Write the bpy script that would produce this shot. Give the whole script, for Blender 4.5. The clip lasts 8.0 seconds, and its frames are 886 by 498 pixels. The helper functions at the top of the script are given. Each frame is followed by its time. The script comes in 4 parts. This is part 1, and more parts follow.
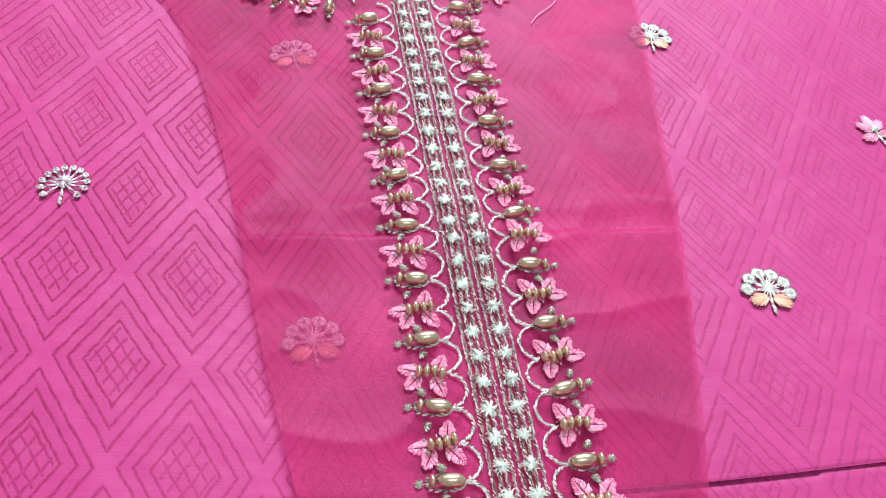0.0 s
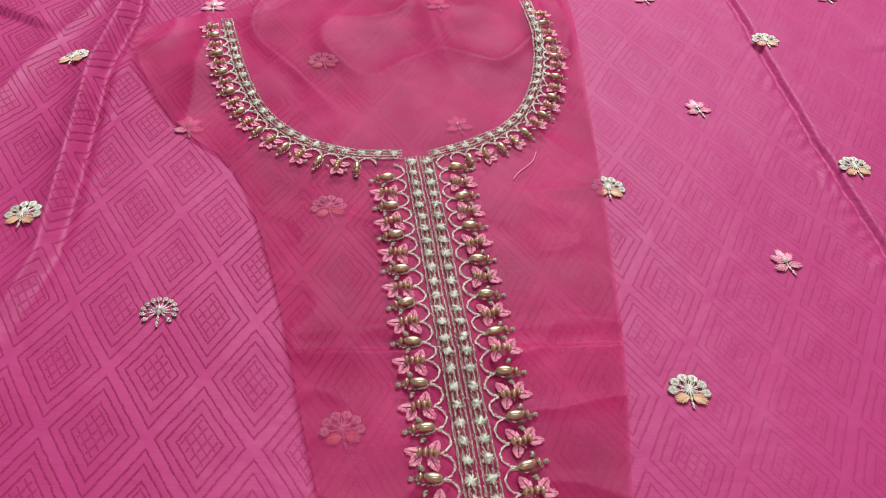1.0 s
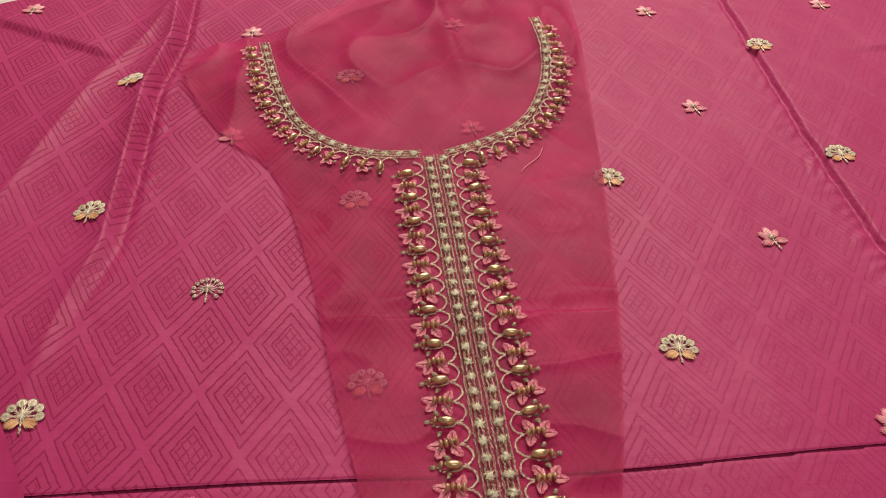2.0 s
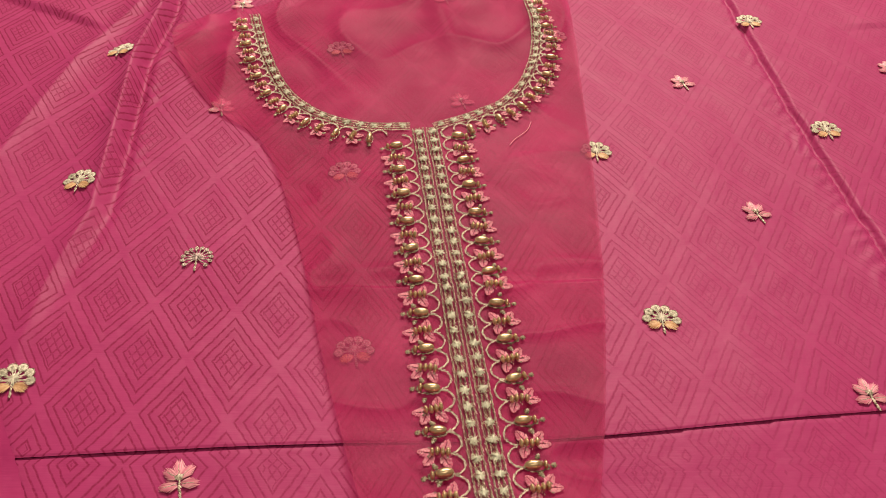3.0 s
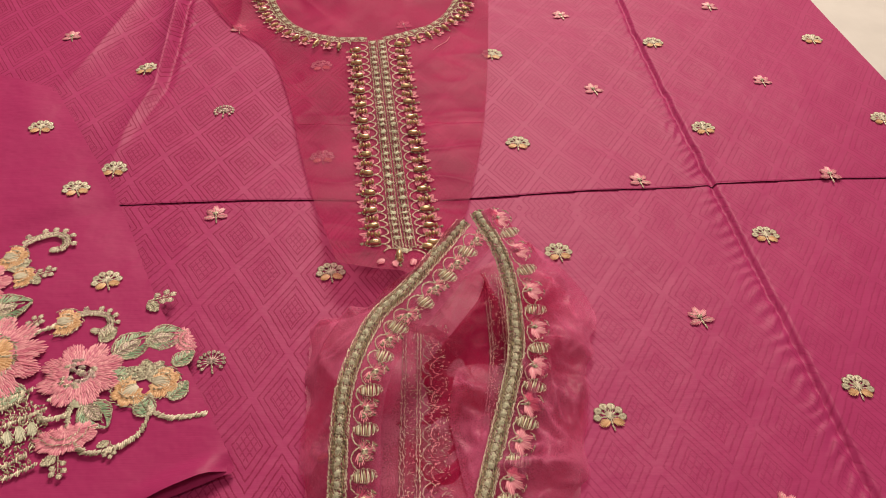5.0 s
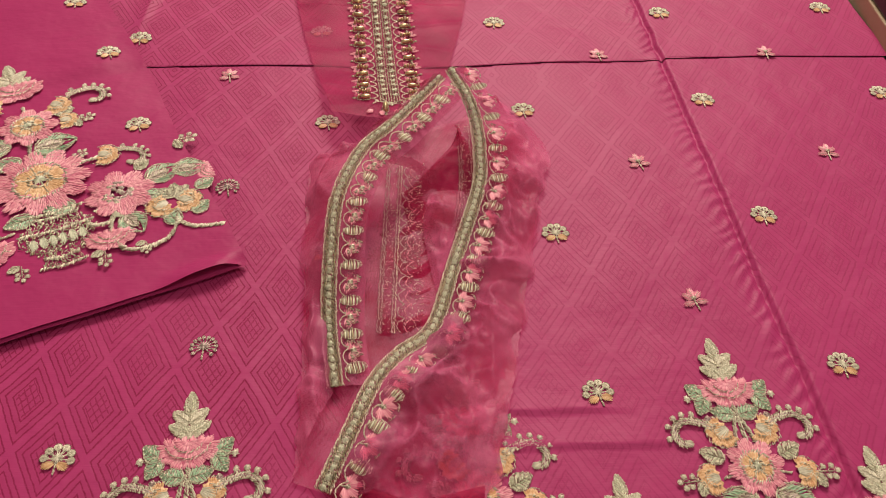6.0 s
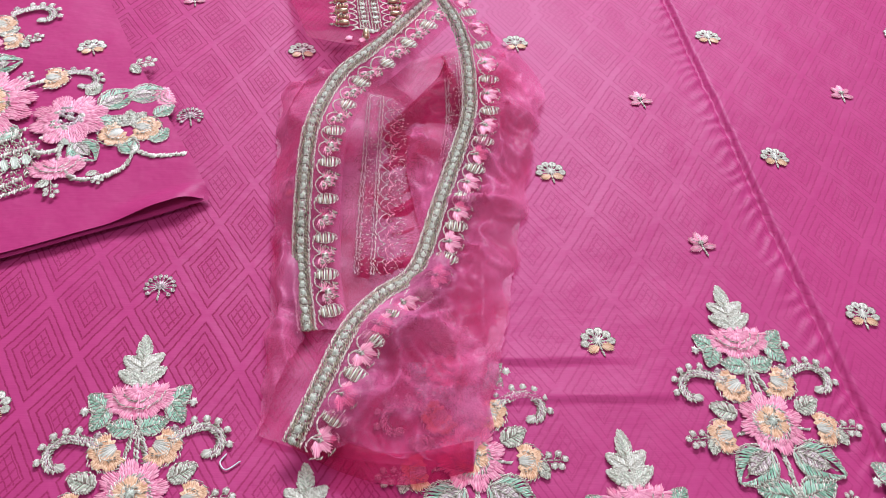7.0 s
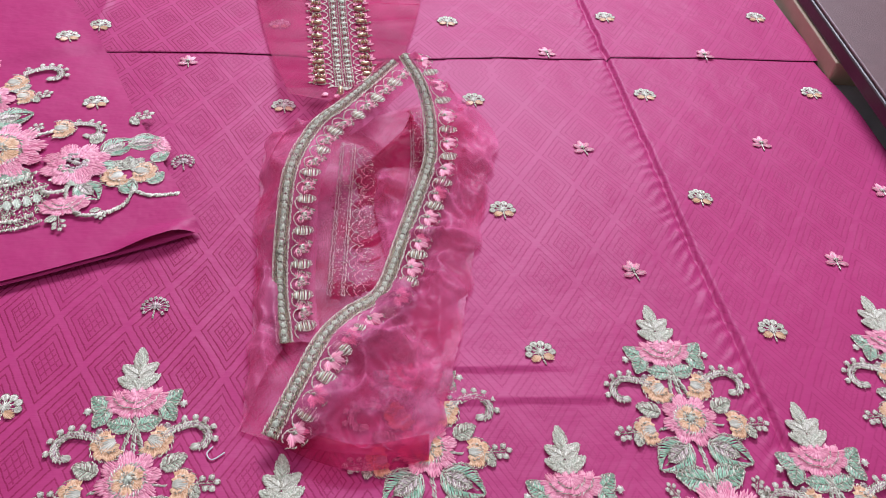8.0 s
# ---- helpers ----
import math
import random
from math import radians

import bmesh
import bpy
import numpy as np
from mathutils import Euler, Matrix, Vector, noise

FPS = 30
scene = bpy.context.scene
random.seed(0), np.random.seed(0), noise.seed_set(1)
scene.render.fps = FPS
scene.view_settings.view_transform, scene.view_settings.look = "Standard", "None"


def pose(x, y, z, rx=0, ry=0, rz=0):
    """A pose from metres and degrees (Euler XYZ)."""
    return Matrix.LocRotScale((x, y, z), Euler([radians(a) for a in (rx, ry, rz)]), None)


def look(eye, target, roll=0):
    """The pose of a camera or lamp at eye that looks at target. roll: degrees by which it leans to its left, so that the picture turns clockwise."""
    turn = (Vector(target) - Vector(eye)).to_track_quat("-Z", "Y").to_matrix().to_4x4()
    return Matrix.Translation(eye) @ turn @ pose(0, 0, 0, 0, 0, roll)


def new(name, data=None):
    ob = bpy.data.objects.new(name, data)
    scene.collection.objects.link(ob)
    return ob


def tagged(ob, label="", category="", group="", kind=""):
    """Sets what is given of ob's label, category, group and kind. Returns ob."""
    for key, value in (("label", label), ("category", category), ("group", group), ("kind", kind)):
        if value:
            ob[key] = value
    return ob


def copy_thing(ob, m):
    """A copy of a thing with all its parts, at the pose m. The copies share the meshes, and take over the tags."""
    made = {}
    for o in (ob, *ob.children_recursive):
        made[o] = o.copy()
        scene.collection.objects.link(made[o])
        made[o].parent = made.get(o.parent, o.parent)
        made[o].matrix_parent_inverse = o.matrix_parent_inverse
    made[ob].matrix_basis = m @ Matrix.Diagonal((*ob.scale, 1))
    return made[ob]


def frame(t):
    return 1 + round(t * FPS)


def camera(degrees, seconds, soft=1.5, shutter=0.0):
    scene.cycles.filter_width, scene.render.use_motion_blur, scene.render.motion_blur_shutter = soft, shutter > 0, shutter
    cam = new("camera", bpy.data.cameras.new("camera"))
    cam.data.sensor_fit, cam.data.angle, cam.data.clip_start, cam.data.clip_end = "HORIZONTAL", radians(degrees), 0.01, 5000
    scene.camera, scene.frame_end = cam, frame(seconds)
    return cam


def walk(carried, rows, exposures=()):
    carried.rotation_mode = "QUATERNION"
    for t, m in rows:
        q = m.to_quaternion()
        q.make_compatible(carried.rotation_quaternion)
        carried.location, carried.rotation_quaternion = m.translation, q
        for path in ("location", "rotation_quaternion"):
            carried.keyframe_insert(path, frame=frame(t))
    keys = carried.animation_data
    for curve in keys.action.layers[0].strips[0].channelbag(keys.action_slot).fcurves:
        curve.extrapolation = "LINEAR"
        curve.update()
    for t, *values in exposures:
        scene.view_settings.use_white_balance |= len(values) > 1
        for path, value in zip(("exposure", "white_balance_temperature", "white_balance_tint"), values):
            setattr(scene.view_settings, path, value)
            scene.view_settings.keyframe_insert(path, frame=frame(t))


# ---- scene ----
cam = camera(55.1, 8.0, 0.8)
PATH = [
    (0, (-0.017, -0.276, 0.195), (0.193, 0.953, -1.369), 9.2),
    (0.5, (-0.019, -0.275, 0.216), (0.158, 1.055, -1.267), 7.4),
    (1, (-0.014, -0.322, 0.266), (0.124, 1.071, -1.163), 5.9),
    (1.5, (-0.012, -0.354, 0.285), (0.076, 1.07, -1.118), 4.3),
    (1.7, (-0.005, -0.366, 0.279), (0.029, 1.095, -1.087), 1.4),
    (3, (0.0, -0.376, 0.279), (0.052, 1.046, -1.126), 2.4),
    (3.5, (0.004, -0.401, 0.294), (0.062, 1.038, -1.095), 2.8),
    (4, (0.009, -0.437, 0.317), (0.068, 1.02, -1.052), 2.9),
    (4.2, (0.016, -0.459, 0.327), (0.071, 1.003, -1.037), 2.7),
    (5.3, (0.054, -0.659, 0.361), (0.076, 0.787, -1.021), 1.4),
    (5.5, (0.058, -0.681, 0.371), (0.072, 0.744, -1.033), 1.4),
    (6, (0.063, -0.715, 0.367), (0.086, 0.642, -1.103), 2.4),
    (6.5, (0.053, -0.718, 0.315), (0.113, 0.559, -1.223), 4.8),
    (7, (0.059, -0.7, 0.321), (0.144, 0.613, -1.185), 5.3),
    (7.5, (0.06, -0.73, 0.326), (0.163, 0.643, -1.124), 5.6),
    (8, (0.069, -0.755, 0.35), (0.187, 0.671, -1.047), 5.8),
]
EXPOSURES = [(0.0, 0.56, 5100, 8), (0.8, 0.38, 5300, 11), (1.1, -0.30, 6400, 18), (1.5, -0.55, 7700, 24), (3.0, -0.22, 8700, 18), (3.6, -0.25, 8800, 18), (4.2, -0.60, 8900, 22), (5.3, -0.25, 8500, 18), (6.1, -0.20, 8000, 15), (6.35, 0.28, 5450, 17), (7.2, 0.30, 5400, 17), (8.0, 0.14, 5450, 18)]
walk(cam, [(t, look(eye, target, roll)) for t, eye, target, roll in PATH], EXPOSURES)

# ---- light: unseen lamps in the shop interior, the main one ahead of the viewer ----
world = bpy.data.worlds.new("world")
scene.world = world
world.use_nodes = True
world.node_tree.nodes["Background"].inputs[0].default_value = (0.9, 0.95, 1.0, 1)
world.node_tree.nodes["Background"].inputs[1].default_value = 0.3


def area_lamp(name, at, aim, sx, sy, watts, colour):
    lamp = bpy.data.lights.new(name, "AREA")
    lamp.shape, lamp.size, lamp.size_y, lamp.energy, lamp.color = "RECTANGLE", sx, sy, watts, colour
    ob = new(name, lamp)
    ob.matrix_world = look(at, aim)
    return ob


area_lamp("unseen_light", (0.25, 1.62, 1.75), (0.1, 0.0, 0), 1.2, 0.7, 71, (1.0, 0.97, 0.93))
# weak fill added from behind the viewer; no source is known there
area_lamp("unseen_light", (0.4, -1.0, 2.60), (0.2, -0.5, 0), 1.2, 0.6, 12, (1.0, 0.97, 0.93))

# ---- materials ----


def nodes_of(name):
    m = bpy.data.materials.new(name)
    m.use_nodes = True
    nt = m.node_tree
    return m, nt, nt.nodes["Principled BSDF"]


def nd(nt, kind, **kw):
    n = nt.nodes.new(kind)
    for k, v in kw.items():
        if k == "op":
            n.operation = v
        elif k == "blend":
            n.data_type, n.blend_type = "RGBA", v
    return n


def math_node(nt, op, a, b=None, c=None):
    n = nt.nodes.new("ShaderNodeMath")
    n.operation = op
    for i, v in enumerate((a, b, c)):
        if v is None:
            continue
        if isinstance(v, (int, float)):
            n.inputs[i].default_value = v
        else:
            nt.links.new(v, n.inputs[i])
    return n.outputs[0]


def noise_node(nt, scale, detail=3, vec=None):
    n = nt.nodes.new("ShaderNodeTexNoise")
    n.inputs["Scale"].default_value = scale
    n.inputs["Detail"].default_value = detail
    if vec is not None:
        nt.links.new(vec, n.inputs["Vector"])
    return n.outputs["Fac"]


def mix_colour(nt, fac, a, b):
    n = nt.nodes.new("ShaderNodeMix")
    n.data_type = "RGBA"
    for sock, v in ((n.inputs[0], fac), (n.inputs[6], a), (n.inputs[7], b)):
        if isinstance(v, (int, float)):
            sock.default_value = v
        elif isinstance(v, tuple):
            sock.default_value = (*v, 1)
        else:
            nt.links.new(v, sock)
    return n.outputs[2]


def ramp(nt, val, lo, hi):
    n = nt.nodes.new("ShaderNodeMapRange")
    n.clamp = True
    n.inputs[1].default_value, n.inputs[2].default_value = lo, hi
    nt.links.new(val, n.inputs[0])
    return n.outputs[0]


def bump(nt, height, strength, distance, normal=None):
    n = nt.nodes.new("ShaderNodeBump")
    n.inputs["Strength"].default_value = strength
    n.inputs["Distance"].default_value = distance
    nt.links.new(height, n.inputs["Height"])
    if normal is not None:
        nt.links.new(normal, n.inputs["Normal"])
    return n.outputs[0]


PINK = (0.51, 0.045, 0.190)


def cloth(name, diamonds=True, base=PINK):
    """Satin cotton with a self-coloured weave of nested diamonds."""
    m, nt, bs = nodes_of(name)
    co = nt.nodes.new("ShaderNodeTexCoord").outputs["Object"]
    warp = nt.nodes.new("ShaderNodeTexNoise")
    warp.inputs["Scale"].default_value = 9
    warp.inputs["Detail"].default_value = 1
    nt.links.new(co, warp.inputs["Vector"])
    wv = nt.nodes.new("ShaderNodeVectorMath")
    wv.operation = "MULTIPLY_ADD"
    wv.inputs[1].default_value = (0.008, 0.008, 0)
    nt.links.new(warp.outputs["Color"], wv.inputs[0])
    nt.links.new(co, wv.inputs[2])
    sep = nt.nodes.new("ShaderNodeSeparateXYZ")
    nt.links.new(wv.outputs[0], sep.inputs[0])
    # the weave leans with the grain of the cloth, and jumps where the fold takes cloth away
    sx = math_node(nt, "ADD", sep.outputs[0], 0.0972 - 0.004)
    sy = math_node(nt, "ADD", sep.outputs[1], 0.131 - 0.004)
    X = math_node(nt, "MULTIPLY", math_node(nt, "MULTIPLY_ADD", sy, 0.09, sx), 1 / 0.0362)
    Y = math_node(nt, "MULTIPLY", math_node(nt, "MULTIPLY_ADD", sx, 0.10, sy), 1 / 0.0575)
    Y = math_node(nt, "MULTIPLY_ADD", ramp(nt, sep.outputs[1], -0.200, -0.206), 0.25, Y)
    bend = math_node(nt, "MULTIPLY", ramp(nt, sep.outputs[0], -0.04, 0.07), 0.20)
    X = math_node(nt, "ADD", math_node(nt, "ADD", X, bend), 0.5)
    Y = math_node(nt, "SUBTRACT", Y, bend)
    wob = math_node(nt, "MULTIPLY", math_node(nt, "SUBTRACT", noise_node(nt, 300, 2, co), 0.5), 0.035)
    a = math_node(nt, "ADD", math_node(nt, "ADD", X, Y), wob)
    b = math_node(nt, "SUBTRACT", math_node(nt, "SUBTRACT", X, Y), wob)
    fa = math_node(nt, "ABSOLUTE", math_node(nt, "SUBTRACT", math_node(nt, "FRACT", a), 0.5))
    fb = math_node(nt, "ABSOLUTE", math_node(nt, "SUBTRACT", math_node(nt, "FRACT", b), 0.5))
    d = math_node(nt, "MULTIPLY", math_node(nt, "MAXIMUM", fa, fb), 2.0)
    lines = None
    for at, wd in ((0.85, 0.022), (0.655, 0.024), (0.44, 0.022)):
        l = ramp(nt, math_node(nt, "ABSOLUTE", math_node(nt, "SUBTRACT", d, at)), wd * 2.0, wd * 0.3)
        lines = l if lines is None else math_node(nt, "MAXIMUM", lines, l)
    ga = math_node(nt, "ABSOLUTE", math_node(nt, "SUBTRACT", math_node(nt, "FRACT", math_node(nt, "MULTIPLY", math_node(nt, "SUBTRACT", a, 0.5), 9.6)), 0.5))
    gb = math_node(nt, "ABSOLUTE", math_node(nt, "SUBTRACT", math_node(nt, "FRACT", math_node(nt, "MULTIPLY", math_node(nt, "SUBTRACT", b, 0.5), 9.6)), 0.5))
    lattice = ramp(nt, math_node(nt, "MAXIMUM", ga, gb), 0.30, 0.45)
    core = ramp(nt, d, 0.40, 0.37)
    lines = math_node(nt, "MAXIMUM", lines, math_node(nt, "MULTIPLY", math_node(nt, "MULTIPLY", lattice, 0.8), core))
    inside = math_node(nt, "MULTIPLY", ramp(nt, d, 0.92, 0.84), 0.14)
    lines = math_node(nt, "MAXIMUM", lines, inside)
    broken = ramp(nt, noise_node(nt, 900, 2, co), 0.30, 0.55)
    patch = ramp(nt, noise_node(nt, 7, 2, co), 0.33, 0.62)
    amount = math_node(nt, "MULTIPLY", math_node(nt, "MULTIPLY_ADD", patch, 0.50, 0.62), math_node(nt, "MULTIPLY_ADD", broken, 0.45, 0.55))
    # pattern fades to the right: the satin's view-dependent sheen put into colour
    sheen_xyz = nt.nodes.new("ShaderNodeSeparateXYZ")
    nt.links.new(co, sheen_xyz.inputs[0])
    amount = math_node(nt, "MULTIPLY", amount, math_node(nt, "MULTIPLY_ADD", ramp(nt, sheen_xyz.outputs[0], 0.14, -0.04), 0.66, 0.42))
    amount = math_node(nt, "MULTIPLY", amount, lines)
    if not diamonds:
        amount = math_node(nt, "MULTIPLY", amount, 0.0)
    # the weave's gloss contrast is put into the colour as darker lines
    dark = tuple(c * k for c, k in zip(base, (0.56, 0.22, 0.38)))
    tone = mix_colour(nt, math_node(nt, "MULTIPLY", noise_node(nt, 16, 4, co), 0.5), base, tuple(c * 0.82 for c in base))
    slub = nt.nodes.new("ShaderNodeMapping")
    slub.inputs["Scale"].default_value = (60, 1500, 60)
    nt.links.new(co, slub.inputs[0])
    slubs = noise_node(nt, 1.0, 2, slub.outputs[0])
    tone = mix_colour(nt, ramp(nt, slubs, 0.45, 0.85), tone, tuple(c * 0.90 for c in base))
    col = mix_colour(nt, math_node(nt, "MULTIPLY", amount, 1.0), tone, dark)
    nt.links.new(col, bs.inputs["Base Color"])
    nt.links.new(math_node(nt, "MULTIPLY_ADD", amount, 0.2, 0.50), bs.inputs["Roughness"])
    bs.inputs["Sheen Weight"].default_value = 0.06
    bs.inputs["Sheen Roughness"].default_value = 0.4
    bs.inputs["Sheen Tint"].default_value = (1.0, 0.45, 0.75, 1)
    bs.inputs["Specular IOR Level"].default_value = 0.22
    n1 = bump(nt, noise_node(nt, 45, 3, co), 0.35, 0.004)
    n2 = bump(nt, slubs, 0.10, 0.0005, n1)
    n3 = bump(nt, math_node(nt, "SUBTRACT", 1.0, amount), 0.18, 0.0004, n2)
    nt.links.new(n3, bs.inputs["Normal"])
    return m


def organza(name, base, cover, cloudy=0.25, clear=(0.96, 0.56, 0.74), gloss=0.15):
    """Sheer net: part of the light goes straight through between the threads."""
    m, nt, bs = nodes_of(name)
    co = nt.nodes.new("ShaderNodeTexCoord").outputs["Object"]
    # mottled base tone paints in the darker folds and hazy highlights
    tone = mix_colour(nt, ramp(nt, noise_node(nt, 22, 4, co), 0.35, 0.7), tuple(c * 0.8 for c in base), tuple(min(1, c * 1.4) for c in base))
    nt.links.new(tone, bs.inputs["Base Color"])
    bs.inputs["Roughness"].default_value = 0.45
    bs.inputs["Sheen Weight"].default_value = 0.06
    bs.inputs["Sheen Tint"].default_value = (1.0, 0.35, 0.6, 1)
    bs.inputs["Specular IOR Level"].default_value = gloss
    grain = noise_node(nt, 1400, 2, co)
    nt.links.new(bump(nt, grain, 0.2, 0.0004, bump(nt, noise_node(nt, 30, 2, co), 0.30, 0.004)), bs.inputs["Normal"])
    tr = nt.nodes.new("ShaderNodeBsdfTransparent")
    tr.inputs[0].default_value = (*clear, 1)
    mx = nt.nodes.new("ShaderNodeMixShader")
    fac = math_node(nt, "ADD", math_node(nt, "MULTIPLY", math_node(nt, "SUBTRACT", grain, 0.5), 0.5), math_node(nt, "MULTIPLY_ADD", ramp(nt, noise_node(nt, 34, 4, co), 0.32, 0.72), cloudy, cover - 0.12))
    fac.node.use_clamp = True
    nt.links.new(fac, mx.inputs[0])
    nt.links.new(tr.outputs[0], mx.inputs[1])
    nt.links.new(bs.outputs[0], mx.inputs[2])
    nt.links.new(mx.outputs[0], nt.nodes["Material Output"].inputs[0])
    return m


def thread(name, light, dark, rough=0.5, metal=0.0, sheen=0.2):
    """Embroidery thread: every stitch has its own tone."""
    m, nt, bs = nodes_of(name)
    g = nt.nodes.new("ShaderNodeNewGeometry").outputs["Random Per Island"]
    co = nt.nodes.new("ShaderNodeTexCoord").outputs["Object"]
    f = math_node(nt, "MULTIPLY_ADD", noise_node(nt, 900, 2, co), 0.5, math_node(nt, "MULTIPLY_ADD", g, 0.9, -0.2))
    f.node.use_clamp = True
    nt.links.new(mix_colour(nt, f, dark, light), bs.inputs["Base Color"])
    bs.inputs["Roughness"].default_value = rough
    bs.inputs["Metallic"].default_value = metal
    bs.inputs["Sheen Weight"].default_value = sheen
    return m


def plain(name, base, rough=0.5, metal=0.0, scale=30, vary=0.12, relief=0.1):
    m, nt, bs = nodes_of(name)
    co = nt.nodes.new("ShaderNodeTexCoord").outputs["Object"]
    n = noise_node(nt, scale, 5, co)
    nt.links.new(mix_colour(nt, n, base, tuple(c * (1 - 2 * vary) for c in base)), bs.inputs["Base Color"])
    nt.links.new(math_node(nt, "MULTIPLY_ADD", noise_node(nt, scale * 4, 3, co), 0.2, rough - 0.1), bs.inputs["Roughness"])
    bs.inputs["Metallic"].default_value = metal
    nt.links.new(bump(nt, noise_node(nt, scale * 12, 2, co), relief, 0.001), bs.inputs["Normal"])
    return m


CLOTH = cloth("pink_jacquard")
PLAIN_CLOTH = cloth("pink_satin_cotton", diamonds=False, base=(0.48, 0.032, 0.165))
NET = organza("pink_organza", (0.50, 0.034, 0.145), 0.40, 0.28, (0.96, 0.58, 0.75))
NET_LIGHT = organza("pink_organza_single", (0.78, 0.17, 0.36), 0.24, 0.44, (0.95, 0.62, 0.75), 0.4)
NET_DEEP = organza("crimson_organza_double", (0.44, 0.018, 0.10), 0.42, 0.25, (0.92, 0.42, 0.58))
WHITE = plain("white_table_cover", (0.78, 0.79, 0.80), 0.6)
PAPER = plain("white_paper", (0.85, 0.85, 0.85), 0.6)

# ---- forms ----


def part(name, mesh, parent=None, material=None, label="", at=None):
    """Links a bmesh or a mesh as one object under a thing or a part."""
    if isinstance(mesh, bmesh.types.BMesh):
        me = bpy.data.meshes.new(name)
        mesh.to_mesh(me)
        mesh.free()
        mesh = me
    ob = new(name, mesh)
    if material is not None and not mesh.materials:
        mesh.materials.append(material)
    ob.parent = parent
    if at is not None:
        ob.matrix_basis = at
    return tagged(ob, label)


def spline(pts, n):
    """n points evenly spread along a smooth curve through pts."""
    P = [np.array(p, float) for p in pts]
    P = [2 * P[0] - P[1]] + P + [2 * P[-1] - P[-2]]
    out = []
    for i in range(1, len(P) - 2):
        for k in range(24):
            t = k / 24
            a, b, c, d = P[i - 1:i + 3]
            out.append(0.5 * (2 * b + (c - a) * t + (2 * a - 5 * b + 4 * c - d) * t * t + (3 * b - a - 3 * c + d) * t ** 3))
    out.append(P[-2])
    out = np.array(out)
    s = np.r_[0, np.cumsum(np.linalg.norm(np.diff(out, axis=0), axis=1))]
    q = np.linspace(0, s[-1], n)
    return np.stack([np.interp(q, s, out[:, k]) for k in range(out.shape[1])], 1)


def sheet(left, right, nu, nv, height, fray=0.0, seed=1, sag=0.0, grade=1.0):
    """A cloth between two edge curves, lifted by height(x, y)."""
    L, R = spline(left, nv), spline(right, nv)
    rng = np.random.default_rng(seed)
    if fray:
        L[:, 0] += rng.normal(0, fray, nv)
        R[:, 0] += rng.normal(0, fray, nv)
    u = (1 - (1 - np.linspace(0, 1, nu)) ** grade)[None, :, None]
    G = L[:, None, :] * (1 - u) + R[:, None, :] * u
    if sag:
        G[:, :, 1] -= sag * (4 * u * (1 - u))[:, :, 0] * (np.linspace(0, 1, nv) ** 6)[:, None]
    verts = [(x, y, height(x, y)) for row in G for x, y in row]
    faces = [(j * nu + i, j * nu + i + 1, (j + 1) * nu + i + 1, (j + 1) * nu + i) for j in range(nv - 1) for i in range(nu - 1)]
    me = bpy.data.meshes.new("sheet")
    me.from_pydata(verts, [], [f[::-1] for f in faces])
    for p in me.polygons:
        p.use_smooth = True
    me.update()
    return me


def smooth(a, b, x):
    t = min(1, max(0, (x - a) / (b - a)))
    return t * t * (3 - 2 * t)


def ripple(x, y, scale, seed=0.0):
    return noise.noise((x * scale, y * scale, seed))


def ridge(d, w):
    return math.exp(-(d / w) ** 2)


def fold_line(x):
    return float(np.interp(x, (-0.46, -0.15, -0.03, 0.075, 0.15, 0.239, 0.403), (-0.222, -0.2065, -0.1995, -0.1945, -0.186, -0.174, -0.1615)))


